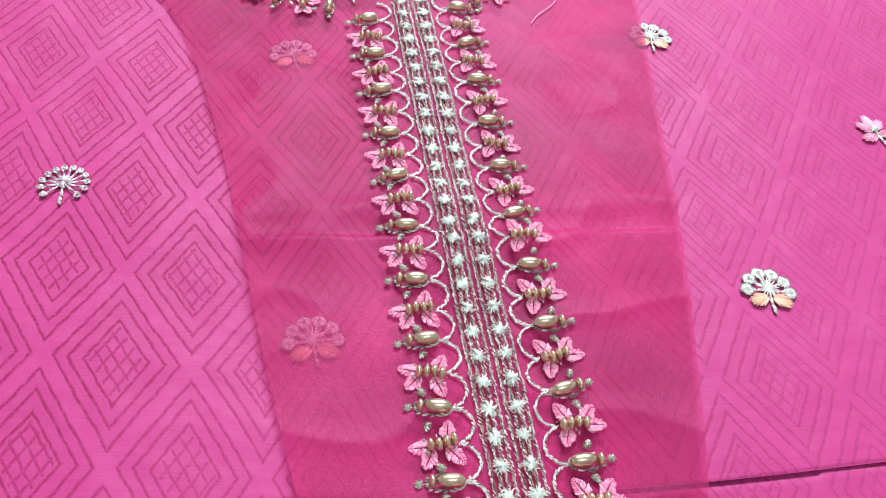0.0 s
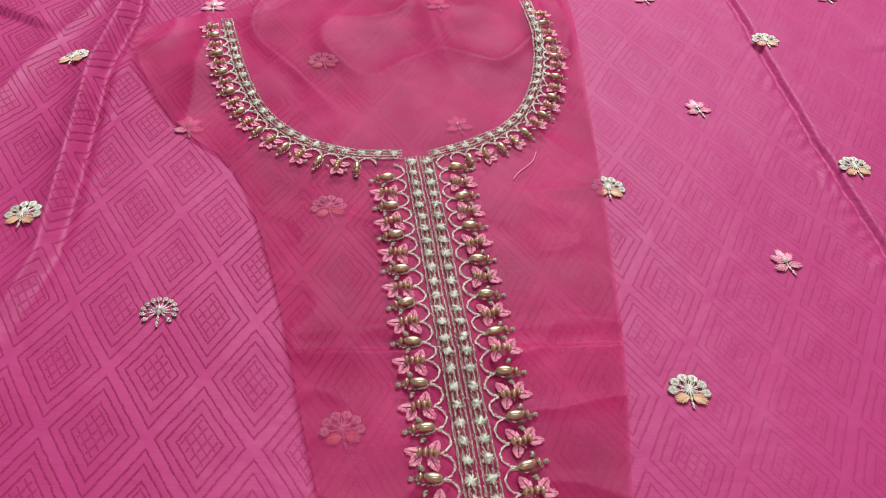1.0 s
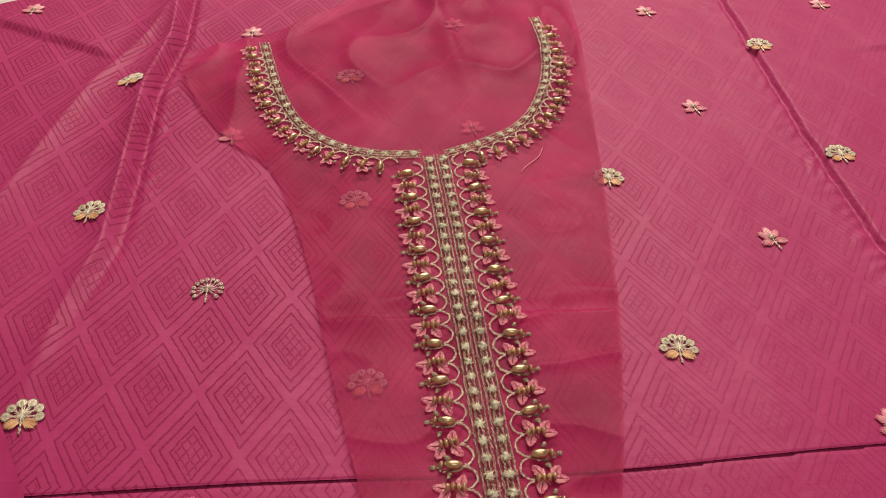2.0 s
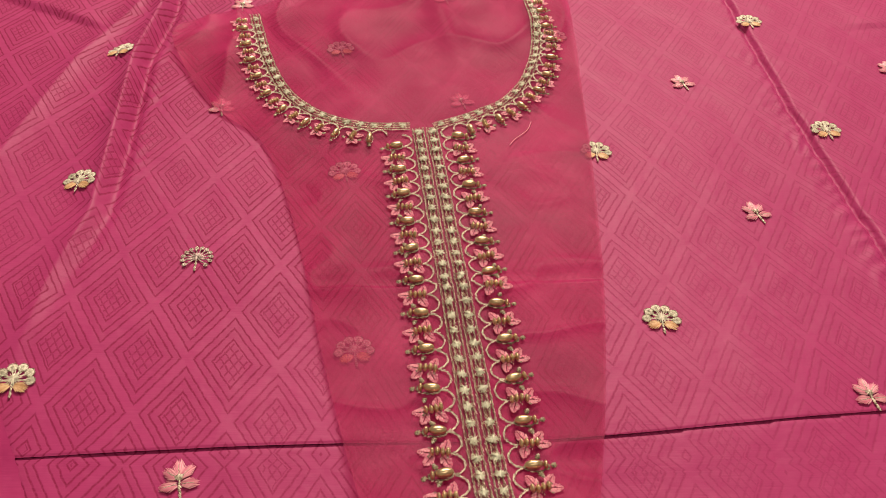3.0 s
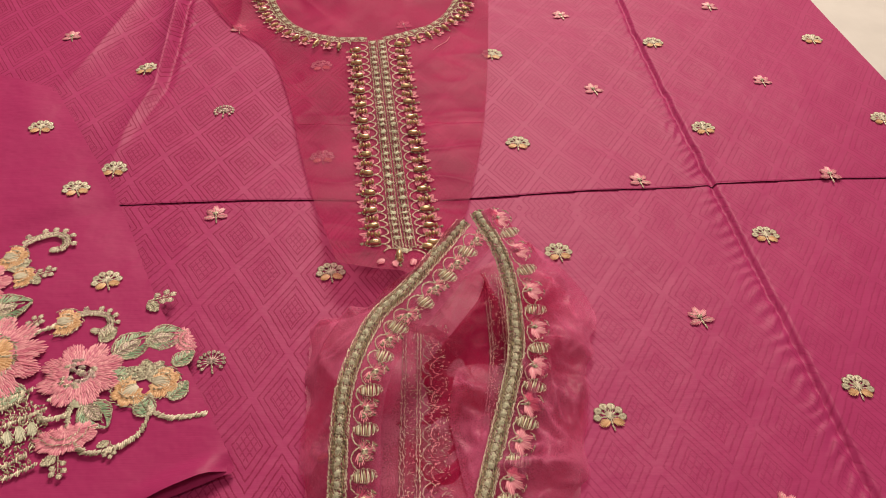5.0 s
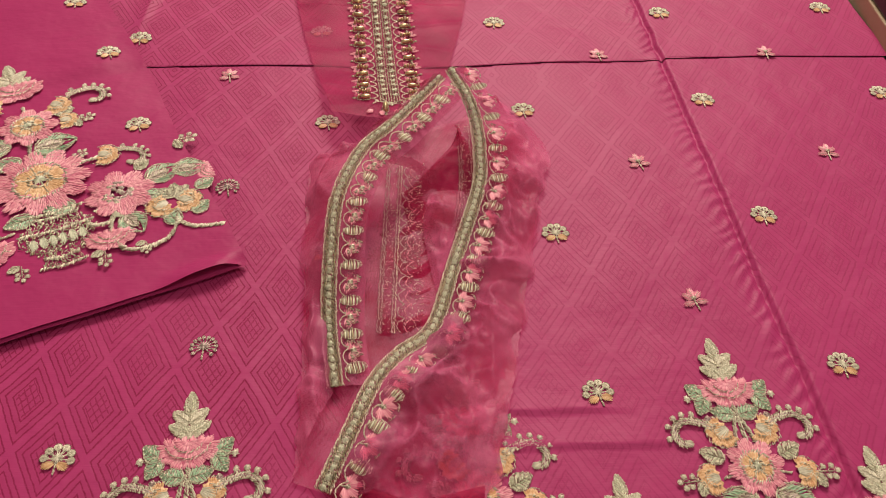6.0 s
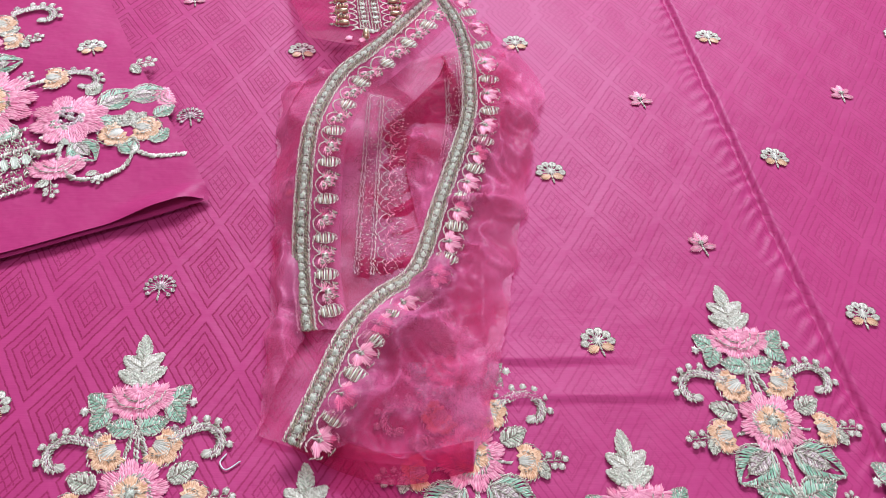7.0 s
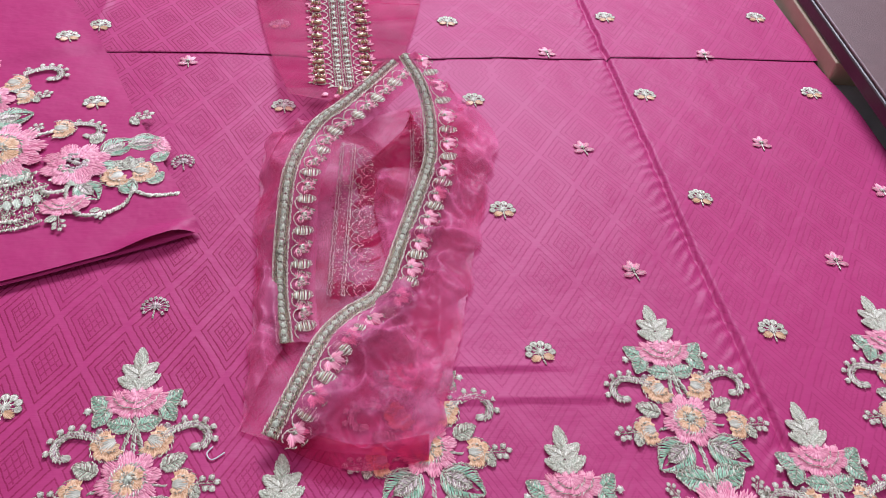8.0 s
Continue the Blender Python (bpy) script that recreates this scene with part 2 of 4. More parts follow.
def kurta_height(x, y, soft=False):
    h = 0.0024 * ripple(x, y, 8) * smooth(-0.47, -0.38, y) + 0.0007 * ripple(x, y, 24, 3)
    f = y - fold_line(x)
    # pressed fold across: the upper half stands proud and drops off sharply
    rise = smooth(-0.014, 0.001, f) if soft else smooth(-0.0008, 0.0010, f)
    h += 0.0010 * rise * math.exp(-max(0, f) / 0.05)
    # pressed fold along, with fine puckers across it
    c = float(np.interp(-y, (-0.2, -0.03, 0.12, 0.2, 0.36, 0.53), (0.204, 0.212, 0.225, 0.234, 0.249, 0.268))) + 0.0012 * ripple(0, y, 60, 7)
    d = x - c
    h += 0.0018 * smooth(-0.0012, 0.0008, d) * math.exp(-max(0, d) / 0.045) - 0.0018 * ridge(d + 0.0018, 0.0017)
    h += 0.0005 * ridge(d + 0.006, 0.007) * math.sin(y * 620 - d * 500 + 6 * ripple(x, y, 50))
    # loose tucks near the shoulder
    k = smooth(-0.215, -0.12, y)
    c1 = float(np.interp(y, (-0.20, -0.119, -0.074, -0.02, 0.058, 0.122, 0.2), (-0.166, -0.164, -0.158, -0.1625, -0.170, -0.168, -0.176)))
    q = x - c1
    h += 0.0060 * smooth(-0.20, 0.0, y) * (math.exp(-abs(q) / 0.0075) if q < 0 else math.exp(-(q / 0.0045) ** 1.5))
    h -= 0.0036 * smooth(-0.14, 0.02, y) * ridge(q - 0.0085, 0.0030)
    h += 0.0006 * smooth(-0.12, 0.0, y) * (ridge(q - 0.012, 0.009) + 0.6 * ridge(q + 0.012, 0.008)) * math.sin(y * 620 - x * 500 + 5 * ripple(x, y, 40))
    c2 = c1 - 0.020 - 0.25 * (0.10 - y)
    h += 0.0034 * k * smooth(-0.12, 0.02, y) * math.exp(-abs(x - c2) / 0.008)
    g = y - 0.118 - 0.03 * (x - 0.3)
    h += 0.0016 * smooth(-0.0015, 0.002, g) * math.exp(-max(0, g) / 0.03) * smooth(0.25, 0.29, x)
    h += 0.004 * k * smooth(-0.14, -0.24, x)
    e = y - (0.112 - 0.45 * (x + 0.245))
    h += 0.003 * smooth(-0.001, 0.002, e) * math.exp(-max(0, e) / 0.04) * smooth(-0.19, -0.21, x)
    # soft tucks at the hem
    for yy, x0, x1 in ((-0.487, 0.105, 0.165), (-0.507, 0.10, 0.195)):
        h += 0.0015 * smooth(-0.0010, 0.0006, y - yy - 0.06 * (x - 0.1)) * math.exp(-max(0, y - yy - 0.06 * (x - 0.1)) / 0.012) * smooth(x0 - 0.02, x0, x) * smooth(x1 + 0.01, x1 - 0.03, x)
    return h


# ---- the setting ----
def box_mesh(x0, x1, y0, y1, z0, z1, bevel=0.0):
    bm = bmesh.new()
    bmesh.ops.create_cube(bm, size=1)
    bmesh.ops.scale(bm, vec=(x1 - x0, y1 - y0, z1 - z0), verts=bm.verts)
    bmesh.ops.translate(bm, vec=((x0 + x1) / 2, (y0 + y1) / 2, (z0 + z1) / 2), verts=bm.verts)
    if bevel:
        bmesh.ops.bevel(bm, geom=bm.edges[:], offset=bevel, segments=3, affect="EDGES", profile=0.5)
    return bm


WALL = plain("cream_wall_paint", (0.72, 0.70, 0.66), 0.8, scale=6)
FLOOR = plain("grey_floor_tile", (0.35, 0.34, 0.33), 0.4, scale=8)
# unseen room shell, added for bounce light and bead reflections
for nm, b in (("wall_north", (-2.6, 2.6, 2.6, 2.7, -0.8, 2.7)), ("wall_south", (-2.6, 2.6, -2.7, -2.6, -0.8, 2.7)),
              ("wall_west", (-2.7, -2.6, -2.6, 2.6, -0.8, 2.7)), ("wall_east", (2.6, 2.7, -2.6, 2.6, -0.8, 2.7)),
              ("ceiling", (-2.7, 2.7, -2.7, 2.7, 2.7, 2.8)), ("floor", (-2.7, 2.7, -2.7, 2.7, -0.9, -0.8))):
    tagged(part(nm, box_mesh(*b), None, FLOOR if nm == "floor" else WALL), "unseen plain painted surface closing the shop room, for bounce light and reflections", nm.split("_")[0], kind="structure")

table = tagged(part("table", box_mesh(-0.9, 0.9, -0.95, 0.75, -0.045, -0.006, 0.004), None, WHITE), "white covered table under the garment pieces", "table")
for sx in (-0.8, 0.8):
    for sy in (-0.85, 0.65):
        part("leg", box_mesh(sx - 0.03, sx + 0.03, sy - 0.03, sy + 0.03, -0.8, -0.045, 0.004), table, WHITE)

# ---- the garment ----
def lower_height(x, y):
    """The lower half runs on flat under the overhanging fold."""
    f = y - fold_line(x)
    h = kurta_height(x, min(y, fold_line(x) - 0.0009))
    return h if f < -0.0009 else h - 0.0006 - 0.02 * (f + 0.0009)


def overhang(x, y):
    f = y - fold_line(x)
    return kurta_height(x, max(y, fold_line(x) + 0.0012)) - 0.0003 * smooth(0.0006, -0.0005, f)


upper = sheet([(-0.42, 0.07), (-0.32, 0.128), (-0.25, 0.172), (0.0, 0.262), (0.352, 0.31)][::-1], [(x, fold_line(x) - 0.0005) for x in np.linspace(-0.43, 0.408, 13)][::-1],
              210, 760, overhang, 0.0, grade=1.7)
lower = sheet([(-0.46, fold_line(-0.46) + 0.012), (-0.47, -0.45), (-0.48, -0.72)], [(0.400, fold_line(0.4) + 0.012), (0.417, -0.277), (0.44, -0.72)],
              720, 330, lower_height)
bm = bmesh.new()
bm.from_mesh(upper)
bm.from_mesh(lower)
bmesh.ops.recalc_face_normals(bm, faces=bm.faces[:])
kurta = tagged(part("kurta_fabric", bm, None, CLOTH), "unstitched pink jacquard kurta fabric lying creased on the table", "fabric")


def sleeve_flat(x, y):
    e = (x + 0.147) * 0.872 + (y + 0.208) * 0.489
    h = 0.0052 + 0.0014 * ripple(x, y, 11, 5) + 0.0010 * ripple(x, y, 26, 9)
    g = (y + 0.205) - 0.42 * (x + 0.15)
    h += 0.0018 * smooth(-0.012, 0.004, g) * smooth(-0.30, -0.18, x)
    h -= 0.0025 * smooth(0.03, 0.0, abs(e)) * smooth(-0.30, -0.22, y)
    return h


def sleeve_height(x, y):
    """The upper layer, whose cut end curls open near its corner."""
    h = sleeve_flat(x, y)
    t = math.hypot(x + 0.042, y + 0.395)
    h += 0.0050 * smooth(0.014, 0.0, hem2(x, y)) * smooth(0.0, 0.018, t) * smooth(0.055, 0.026, t) - 0.0030 * smooth(0.012, 0.0, t)
    return h


def hem2(x, y):
    """Distance from the sleeve's cut end."""
    return ((y + 0.395) - 0.496 * (x + 0.042)) * 0.896


sleeve = tagged(part("sleeve_fabric", sheet(
    [(-0.52, 0.02), (-0.50, -0.25), (-0.52, -0.632)], [(-0.226, -0.084), (-0.147, -0.208), (-0.105, -0.287), (-0.042, -0.395)],
    170, 260, sleeve_height, 0.0002, grade=1.0), None, PLAIN_CLOTH), "plain pink sleeve piece with a bright floral embroidered border", "fabric")


def under_sleeve(x, y):
    return sleeve_flat(x, y) - 0.0012 - 0.0006 * smooth(0.006, 0.0, hem2(x, y))


part("under_layer", sheet(
    [(-0.52, 0.01), (-0.50, -0.25), (-0.52, -0.636)], [(-0.228, -0.088), (-0.149, -0.212), (-0.107, -0.291), (-0.0425, -0.3965)],
    130, 140, under_sleeve, 0.0003, 6), sleeve, PLAIN_CLOTH, "lower layer of the sleeve showing at its cut end")


def panel_height(x, y):
    h = kurta_height(x, y, True) + 0.0022 + 0.0010 * ripple(x, y, 16, 8) + 0.0005 * ripple(x, y, 45, 8)
    w = y + 0.119 - 0.07 * (x - 0.02) - 0.0012 * ripple(x, y, 30, 4)
    h += 0.0016 * smooth(0.0008, -0.0008, w) * math.exp(min(0, w) / 0.02) + 0.0006 * ridge(w - 0.010, 0.004)
    t = x - (0.026 - 0.2 * (y - 0.058))
    h += 0.0030 * (1 - abs(ripple(x + 0.02 * ripple(x, y, 14, 2), 0.5 * y, 26, 6))) ** 5 * smooth(-0.02, 0.05, y)
    h += 0.0012 * (1 - abs(ripple(0.6 * x, y, 34, 16))) ** 6 * smooth(0.0, -0.04, y)
    h += 0.004 * ridge(t + 0.004, 0.010) * smooth(0.03, 0.12, y) - 0.0012 * ridge(t, 0.003) * smooth(0.03, 0.1, y)
    return h + 0.003 * smooth(0.02, 0.12, y) + 0.014 * smooth(-0.195, -0.275, y)


neck_panel = tagged(part("neck_panel", sheet(
    [(-0.055, 0.165), (-0.100, 0.122), (-0.150, 0.090), (-0.137, 0.046), (-0.113, 0.011), (-0.084, -0.018), (-0.060, -0.082), (-0.035, -0.177), (-0.006, -0.272)],
    [(0.085, 0.25), (0.093, 0.139), (0.091, 0.025), (0.083, -0.108), (0.072, -0.19), (0.062, -0.238), (0.052, -0.280)],
    110, 460, panel_height, 0.00012), None, NET), "sheer pink organza neck panel with beaded gold neckline embroidery", "fabric")


def base_height(x, y):
    h = kurta_height(x, y, True) + 0.0016 + 0.0012 * abs(ripple(x, y, 24, 2)) + 0.0008 * ripple(x, y, 60, 4)
    return h + 0.0026 * smooth(-0.44, -0.49, y) * smooth(0.02, 0.05, x)


trim_piece = tagged(part("organza_trim_piece", sheet([p[:2] for p in [(0.049, -0.271, 0.004), (0.005, -0.298, 0.003), (-0.016, -0.315, 0.002), (-0.008, -0.412, 0.002), (-0.001, -0.486, 0.002), (0.001, -0.528, 0.002)]], [p[:2] for p in [(0.090, -0.248, 0.004), (0.119, -0.270, 0.003), (0.129, -0.314, 0.002), (0.120, -0.381, 0.002), (0.104, -0.481, 0.002), (0.090, -0.539, 0.002)]],
    90, 170, base_height, 0.0003, 2, 0.006), None, NET_LIGHT), "crumpled sheer pink organza piece with embroidered edge borders", "fabric")

# ---- embroidery ----
# the wide tone range puts the metal thread's sparkle and dark gaps into colour
ZARI = thread("silver_gold_zari", (0.95, 0.90, 0.74), (0.17, 0.13, 0.08), 0.34, 0.12, 0.0)
ZARI_DARK = thread("antique_zari", (0.58, 0.51, 0.33), (0.04, 0.03, 0.02), 0.38, 0.2, 0.0)
ZARI_PALE = thread("pale_zari", (0.98, 0.96, 0.82), (0.46, 0.40, 0.28), 0.45, 0.0, 0.1)
SILVER = thread("pale_silver_thread", (0.88, 0.91, 0.74), (0.46, 0.48, 0.36), 0.42)
CREAM = thread("cream_thread", (0.97, 0.94, 0.80), (0.58, 0.54, 0.42), 0.42)
PINK_THREAD = thread("candy_pink_thread", (1.0, 0.50, 0.58), (0.72, 0.14, 0.27), 0.40)
PEACH = thread("peach_orange_thread", (0.97, 0.68, 0.42), (0.68, 0.33, 0.15), 0.42)
MINT = thread("mint_green_thread", (0.58, 0.80, 0.58), (0.17, 0.36, 0.22), 0.40)
SAGE = thread("sage_thread", (0.88, 0.89, 0.70), (0.36, 0.38, 0.26), 0.40)
MAUVE = thread("silver_mauve_thread", (0.86, 0.72, 0.68), (0.26, 0.16, 0.15), 0.4, 0.1)
GOLD = plain("antique_gold_bead", (0.80, 0.63, 0.39), 0.30, 0.90, scale=400, vary=0.15, relief=0.05)
RNG = np.random.default_rng(7)


class Stitches:
    """Collects single stitches: each is a small raised strand of its own."""

    def __init__(self, *materials):
        self.mats, self.v, self.f, self.m = materials, [], [], []

    def strand(self, p, q, w=0.0005, lift=0.0005, mat=0, z=0.0):
        px, py, qx, qy = p[0], p[1], q[0], q[1]
        dx, dy = qx - px, qy - py
        n = math.hypot(dx, dy) or 1e-9
        nx, ny = -dy / n * w / 2, dx / n * w / 2
        b = len(self.v)
        for t, k, h in ((0, 0.45, 0.15), (0.3, 1, 0.9), (0.72, 1, 0.85), (1, 0.4, 0.1)):
            x, y = px + dx * t, py + dy * t
            self.v += [(x - nx * k, y - ny * k, z), (x, y, z + lift * h), (x + nx * k, y + ny * k, z)]
        for i in range(3):
            for j in range(2):
                a = b + 3 * i + j
                self.f.append((a, a + 3, a + 4, a + 1))
                self.m.append(mat)

    def petal(self, base, ang, length, width, n=14, mat=0, w=0.0006, start=0.12, jit=0.10, notch=0.0, z=0.0):
        """A fan of long stitches that widens from its base and ends in a ragged rounded edge."""
        c, s = math.cos(ang), math.sin(ang)
        for i in range(n):
            u = -1 + 2 * (i + 0.5) / n
            L = length * (math.sqrt(max(0.05, 1 - 0.80 * u * u)) - notch * math.exp(-(u / 0.25) ** 2)) * (1 + RNG.uniform(-jit, jit))
            a, b = start * length * RNG.uniform(0.6, 1.4), u * width * 0.16
            e = u * width * 0.5
            p = (base[0] + c * a - s * b, base[1] + s * a + c * b)
            q = (base[0] + c * L - s * e, base[1] + s * L + c * e)
            self.strand(p, q, w, w * 1.1, mat, z + RNG.uniform(0, 0.0002))

    def cord(self, pts, w=0.0008, pitch=0.0011, mat=0, slant=0.5, z=0.0, loose=0.0):
        """A twisted thread laid along a line, with slanting turns."""
        P = np.array(pts)
        s = np.r_[0, np.cumsum(np.linalg.norm(np.diff(P, axis=0), axis=1))]
        k = max(2, int(s[-1] / pitch))
        for i in range(k):
            a, b = s[-1] * (i - 0.25) / k, s[-1] * (i + 1.25) / k
            p = np.array([np.interp(a, s, P[:, 0]), np.interp(a, s, P[:, 1])])
            q = np.array([np.interp(b, s, P[:, 0]), np.interp(b, s, P[:, 1])])
            d = (q - p) / (np.linalg.norm(q - p) + 1e-9)
            nn = np.array([-d[1], d[0]]) * w * slant * RNG.uniform(0.1, 0.9)
            j = RNG.normal(0, loose * 0.8 + 0.00008, 2)
            self.strand(p - nn + j, q + nn + j, w * RNG.uniform(0.6, 1.0), w * RNG.uniform(0.6, 1.1), mat, z)

    def knot(self, c, r, n=9, mat=0, w=0.0006, z=0.0, jit=0.2):
        """A round eyelet of short stitches that cross the middle."""
        t0 = RNG.uniform(0, 3)
        for i in range(n):
            t = t0 + math.pi * i / n
            a = r * RNG.uniform(1 - jit, 1 + jit)
            self.strand((c[0] - a * math.cos(t), c[1] - a * math.sin(t)), (c[0] + a * math.cos(t), c[1] + a * math.sin(t)), w, w * 1.3, mat, z + 0.00005 * i)

    def leaf(self, base, ang, length, width, fill=0, edge=None, n=16, w=0.00048, split=0.0, z=0.0):
        """Two rows of slanting stitches from the midrib to the edges, with a zari outline."""
        c, s = math.cos(ang), math.sin(ang)

        def at(a, b):
            return (base[0] + c * a - s * b, base[1] + s * a + c * b)
        half = [math.sin(math.pi * min(1, max(0, (k / n)) ** 0.8)) ** 0.85 * width / 2 for k in range(n + 1)]
        for side in (-1, 1):
            for i in range(n):
                a = length * (i + 0.3) / n
                e = min(length, a + 0.10 * length + 0.12 * length * (1 - i / n))
                h = half[min(n, int(e / length * n))] * RNG.uniform(0.84, 1.10)
                inner = split * half[min(n, int(a / length * n))]
                m1 = 0.5 + RNG.uniform(-0.12, 0.12)
                for lo, hi in ((0.0, m1 + 0.08), (m1 - 0.08, 1.0)):
                    self.strand(at(a + (e - a) * lo, side * (inner + (h - inner) * lo)), at(a + (e - a) * hi, side * (inner + (h - inner) * hi)), w * 1.3, w, fill if edge is None or RNG.uniform() < 0.72 else edge, z + RNG.uniform(0, 0.0002))
        if edge is not None:
            for side in (-1, 1):
                for off in (0.0, 0.00045):
                    self.cord([at(length * k / n, side * (half[k] + off)) for k in range(n + 1)], 0.0006, 0.0006, edge, 1.1, z + 0.0003, 0.00014)
            self.cord([at(0, 0), at(length * 0.85, 0)], 0.0006, 0.0007, edge, 1.2, z + 0.0004, 0.0001)

    def mesh(self, name):
        me = bpy.data.meshes.new(name)
        me.from_pydata(self.v, [], self.f)
        for m in self.mats:
            me.materials.append(m)
        me.polygons.foreach_set("material_index", self.m)
        me.polygons.foreach_set("use_smooth", [True] * len(self.f))
        me.update()
        return me


def arc(cx, cy, r, a0, a1, n=14):
    return [(cx + r * math.cos(a0 + (a1 - a0) * i / n), cy + r * math.sin(a0 + (a1 - a0) * i / n)) for i in range(n + 1)]


# -- scattered small flowers --
def petal_mesh(name, length, width, n, fill, edge=None, ball=False, w=0.0005):
    S = Stitches(fill, edge or ZARI)
    if ball:
        r, cx = width / 2, length - width / 2
        for i in range(n):
            u = -1 + 2 * (i + 0.5) / n
            c = r * math.sqrt(1 - u * u) * RNG.uniform(0.92, 1.10)
            m = RNG.uniform(-0.3, 0.3) * c
            S.strand((cx - c, u * r * 0.9), (cx + m + 0.0003, u * r), w, w * 1.2, 0)
            S.strand((cx + m - 0.0003, u * r), (cx + c, u * r * 0.96), w, w * 1.2, 0)
        S.cord([(0.0006, 0), (cx - r * 0.8, 0.0001)], 0.0007, 0.0009, 0, 0.9, 0.0001)
        if edge:
            S.cord(arc(cx, 0, r * 1.08, -3.1, 3.1, 22), 0.00038, 0.0006, 1, 1.0, 0.0001, 0.00012)
            S.cord([(cx - r * 0.6, 0), (cx + r * 0.5, 0.0002)], 0.0004, 0.0007, 1, 1.4, 0.0005, 0.0002)
    else:
        S.petal((0, 0), 0, length, width, n, 0, w)
        if edge:
            S.cord([(length * 0.15, 0), (length * 0.75, 0)], 0.0004, 0.0008, 1, 0.8, 0.0004)
    return S.mesh(name)


CREAM_PETAL = petal_mesh("petal", 0.0090, 0.0040, 10, CREAM, ZARI, True)
ORANGE_SEPAL = petal_mesh("sepal", 0.0078, 0.0062, 16, PEACH, None)
PINK_PETAL = petal_mesh("petal", 0.0086, 0.0060, 15, PINK_THREAD, ZARI)
MAUVE_PETAL = petal_mesh("petal", 0.0088, 0.0022, 6, MAUVE, ZARI, True)


def stem_mesh(name, mat, star=0.0022):
    S = Stitches(mat, ZARI)
    S.cord([(0, 0.0005), (0.0003, -0.0092)], 0.0008, 0.0009, 1, 0.9)
    S.knot((0, -0.0004), star, 9, 0, 0.0005, 0.0004)
    return S.mesh(name)


CREAM_HEART, PINK_HEART, MAUVE_HEART = stem_mesh("heart", CREAM, 0.0034), stem_mesh("heart", ZARI, 0.0016), stem_mesh("heart", MAUVE)


def cream_flower(parent):
    f = part("small_cream_flower", CREAM_HEART, parent, None, "cream and orange embroidered flower with zari outline")
    for k, a in enumerate((-4, 33, 70, 106, 143, 180)):
        part("petal", CREAM_PETAL, f, at=pose(0, -0.001, 0.0001, 0, 0, a) @ Matrix.Scale(0.93, 4))
    for a in (-26, 206):
        part("sepal", ORANGE_SEPAL, f, at=pose(0.0003 if a < 0 else -0.0003, -0.0030, 0.0002, 0, 0, a) @ Matrix.Scale(0.86, 4))
    return f


def pink_flower(parent):
    f = part("small_pink_flower", PINK_HEART, parent, None, "pink embroidered sprig with zari stem")
    for a, y in ((90, 0.0), (42, -0.001), (138, -0.001), (-6, -0.003), (186, -0.003)):
        part("petal", PINK_PETAL, f, at=pose(0, y, 0.0001, 0, 0, a) @ Matrix.Scale(0.85, 4))
    return f


def mauve_flower(parent):
    f = part("small_silver_flower", MAUVE_HEART, parent, None, "silver and mauve embroidered flower")
    for a in (-42, -14, 10, 34, 57, 79, 101, 123, 146, 170, 194, 222):
        part("petal", MAUVE_PETAL, f, at=pose(0, -0.001, 0.0001, 0, 0, a) @ Matrix.Scale(0.84, 4))
    return f


def scatter(master, spots, height, turn=0.0):
    for k, (x, y) in enumerate(spots):
        wob = 9 * math.sin(37.1 * x + 91.7 * y * 3)
        e = 0.003
        tx = math.atan2(height(x, y + e) - height(x, y - e), 2 * e)
        ty = -math.atan2(height(x + e, y) - height(x - e, y), 2 * e)
        m = Matrix.Translation((x, y, height(x, y) + 0.0007)) @ Euler((tx, ty, 0)).to_matrix().to_4x4() @ pose(0, 0, 0, 0, 0, turn + wob)
        if k == 0:
            master.matrix_basis = m
        else:
            copy_thing(master, m)


scatter(cream_flower(kurta), [(-0.179, 0.065), (-0.040, -0.037), (-0.027, -0.155), (0.092, -0.019), (0.223, 0.004), (0.105, -0.135), (-0.160, -0.172), (0.211, 0.121), (0.237, -0.115), (-0.011, -0.263), (0.136, -0.360), (0.251, -0.225), (0.266, -0.341), (0.371, -0.098), (0.149, -0.473), (0.281, -0.452), (-0.051, 0.079), (0.122, -0.243), (-0.169, -0.052), (0.343, 0.134), (0.384, -0.209), (-0.001, -0.381), (-0.111, -0.518), (0.357, 0.017), (0.081, 0.097), (0.388, -0.440)], kurta_height, 6)
scatter(pink_flower(kurta), [(0.153, 0.052), (0.166, -0.063), (-0.086, -0.215), (0.297, -0.049), (0.195, -0.294), (0.210, -0.409), (0.325, -0.277), (0.339, -0.392), (0.021, 0.025), (0.182, -0.1735), (-0.238, -0.009), (-0.262, 0.145), (-0.118, 0.129), (0.145, 0.167), (0.270, 0.180), (0.283, 0.068), (0.310, -0.165), (0.395, -0.324), (0.013, 0.144), (-0.112, 0.016)], kurta_height, 8)
scatter(mauve_flower(kurta), [(-0.102, -0.102), (-0.056, -0.451), (-0.066, -0.330)], kurta_height, 4)
scatter(cream_flower(sleeve), [(-0.175, -0.199), (-0.134, -0.277), (-0.218, -0.135), (-0.297, -0.075)], sleeve_height, 18)


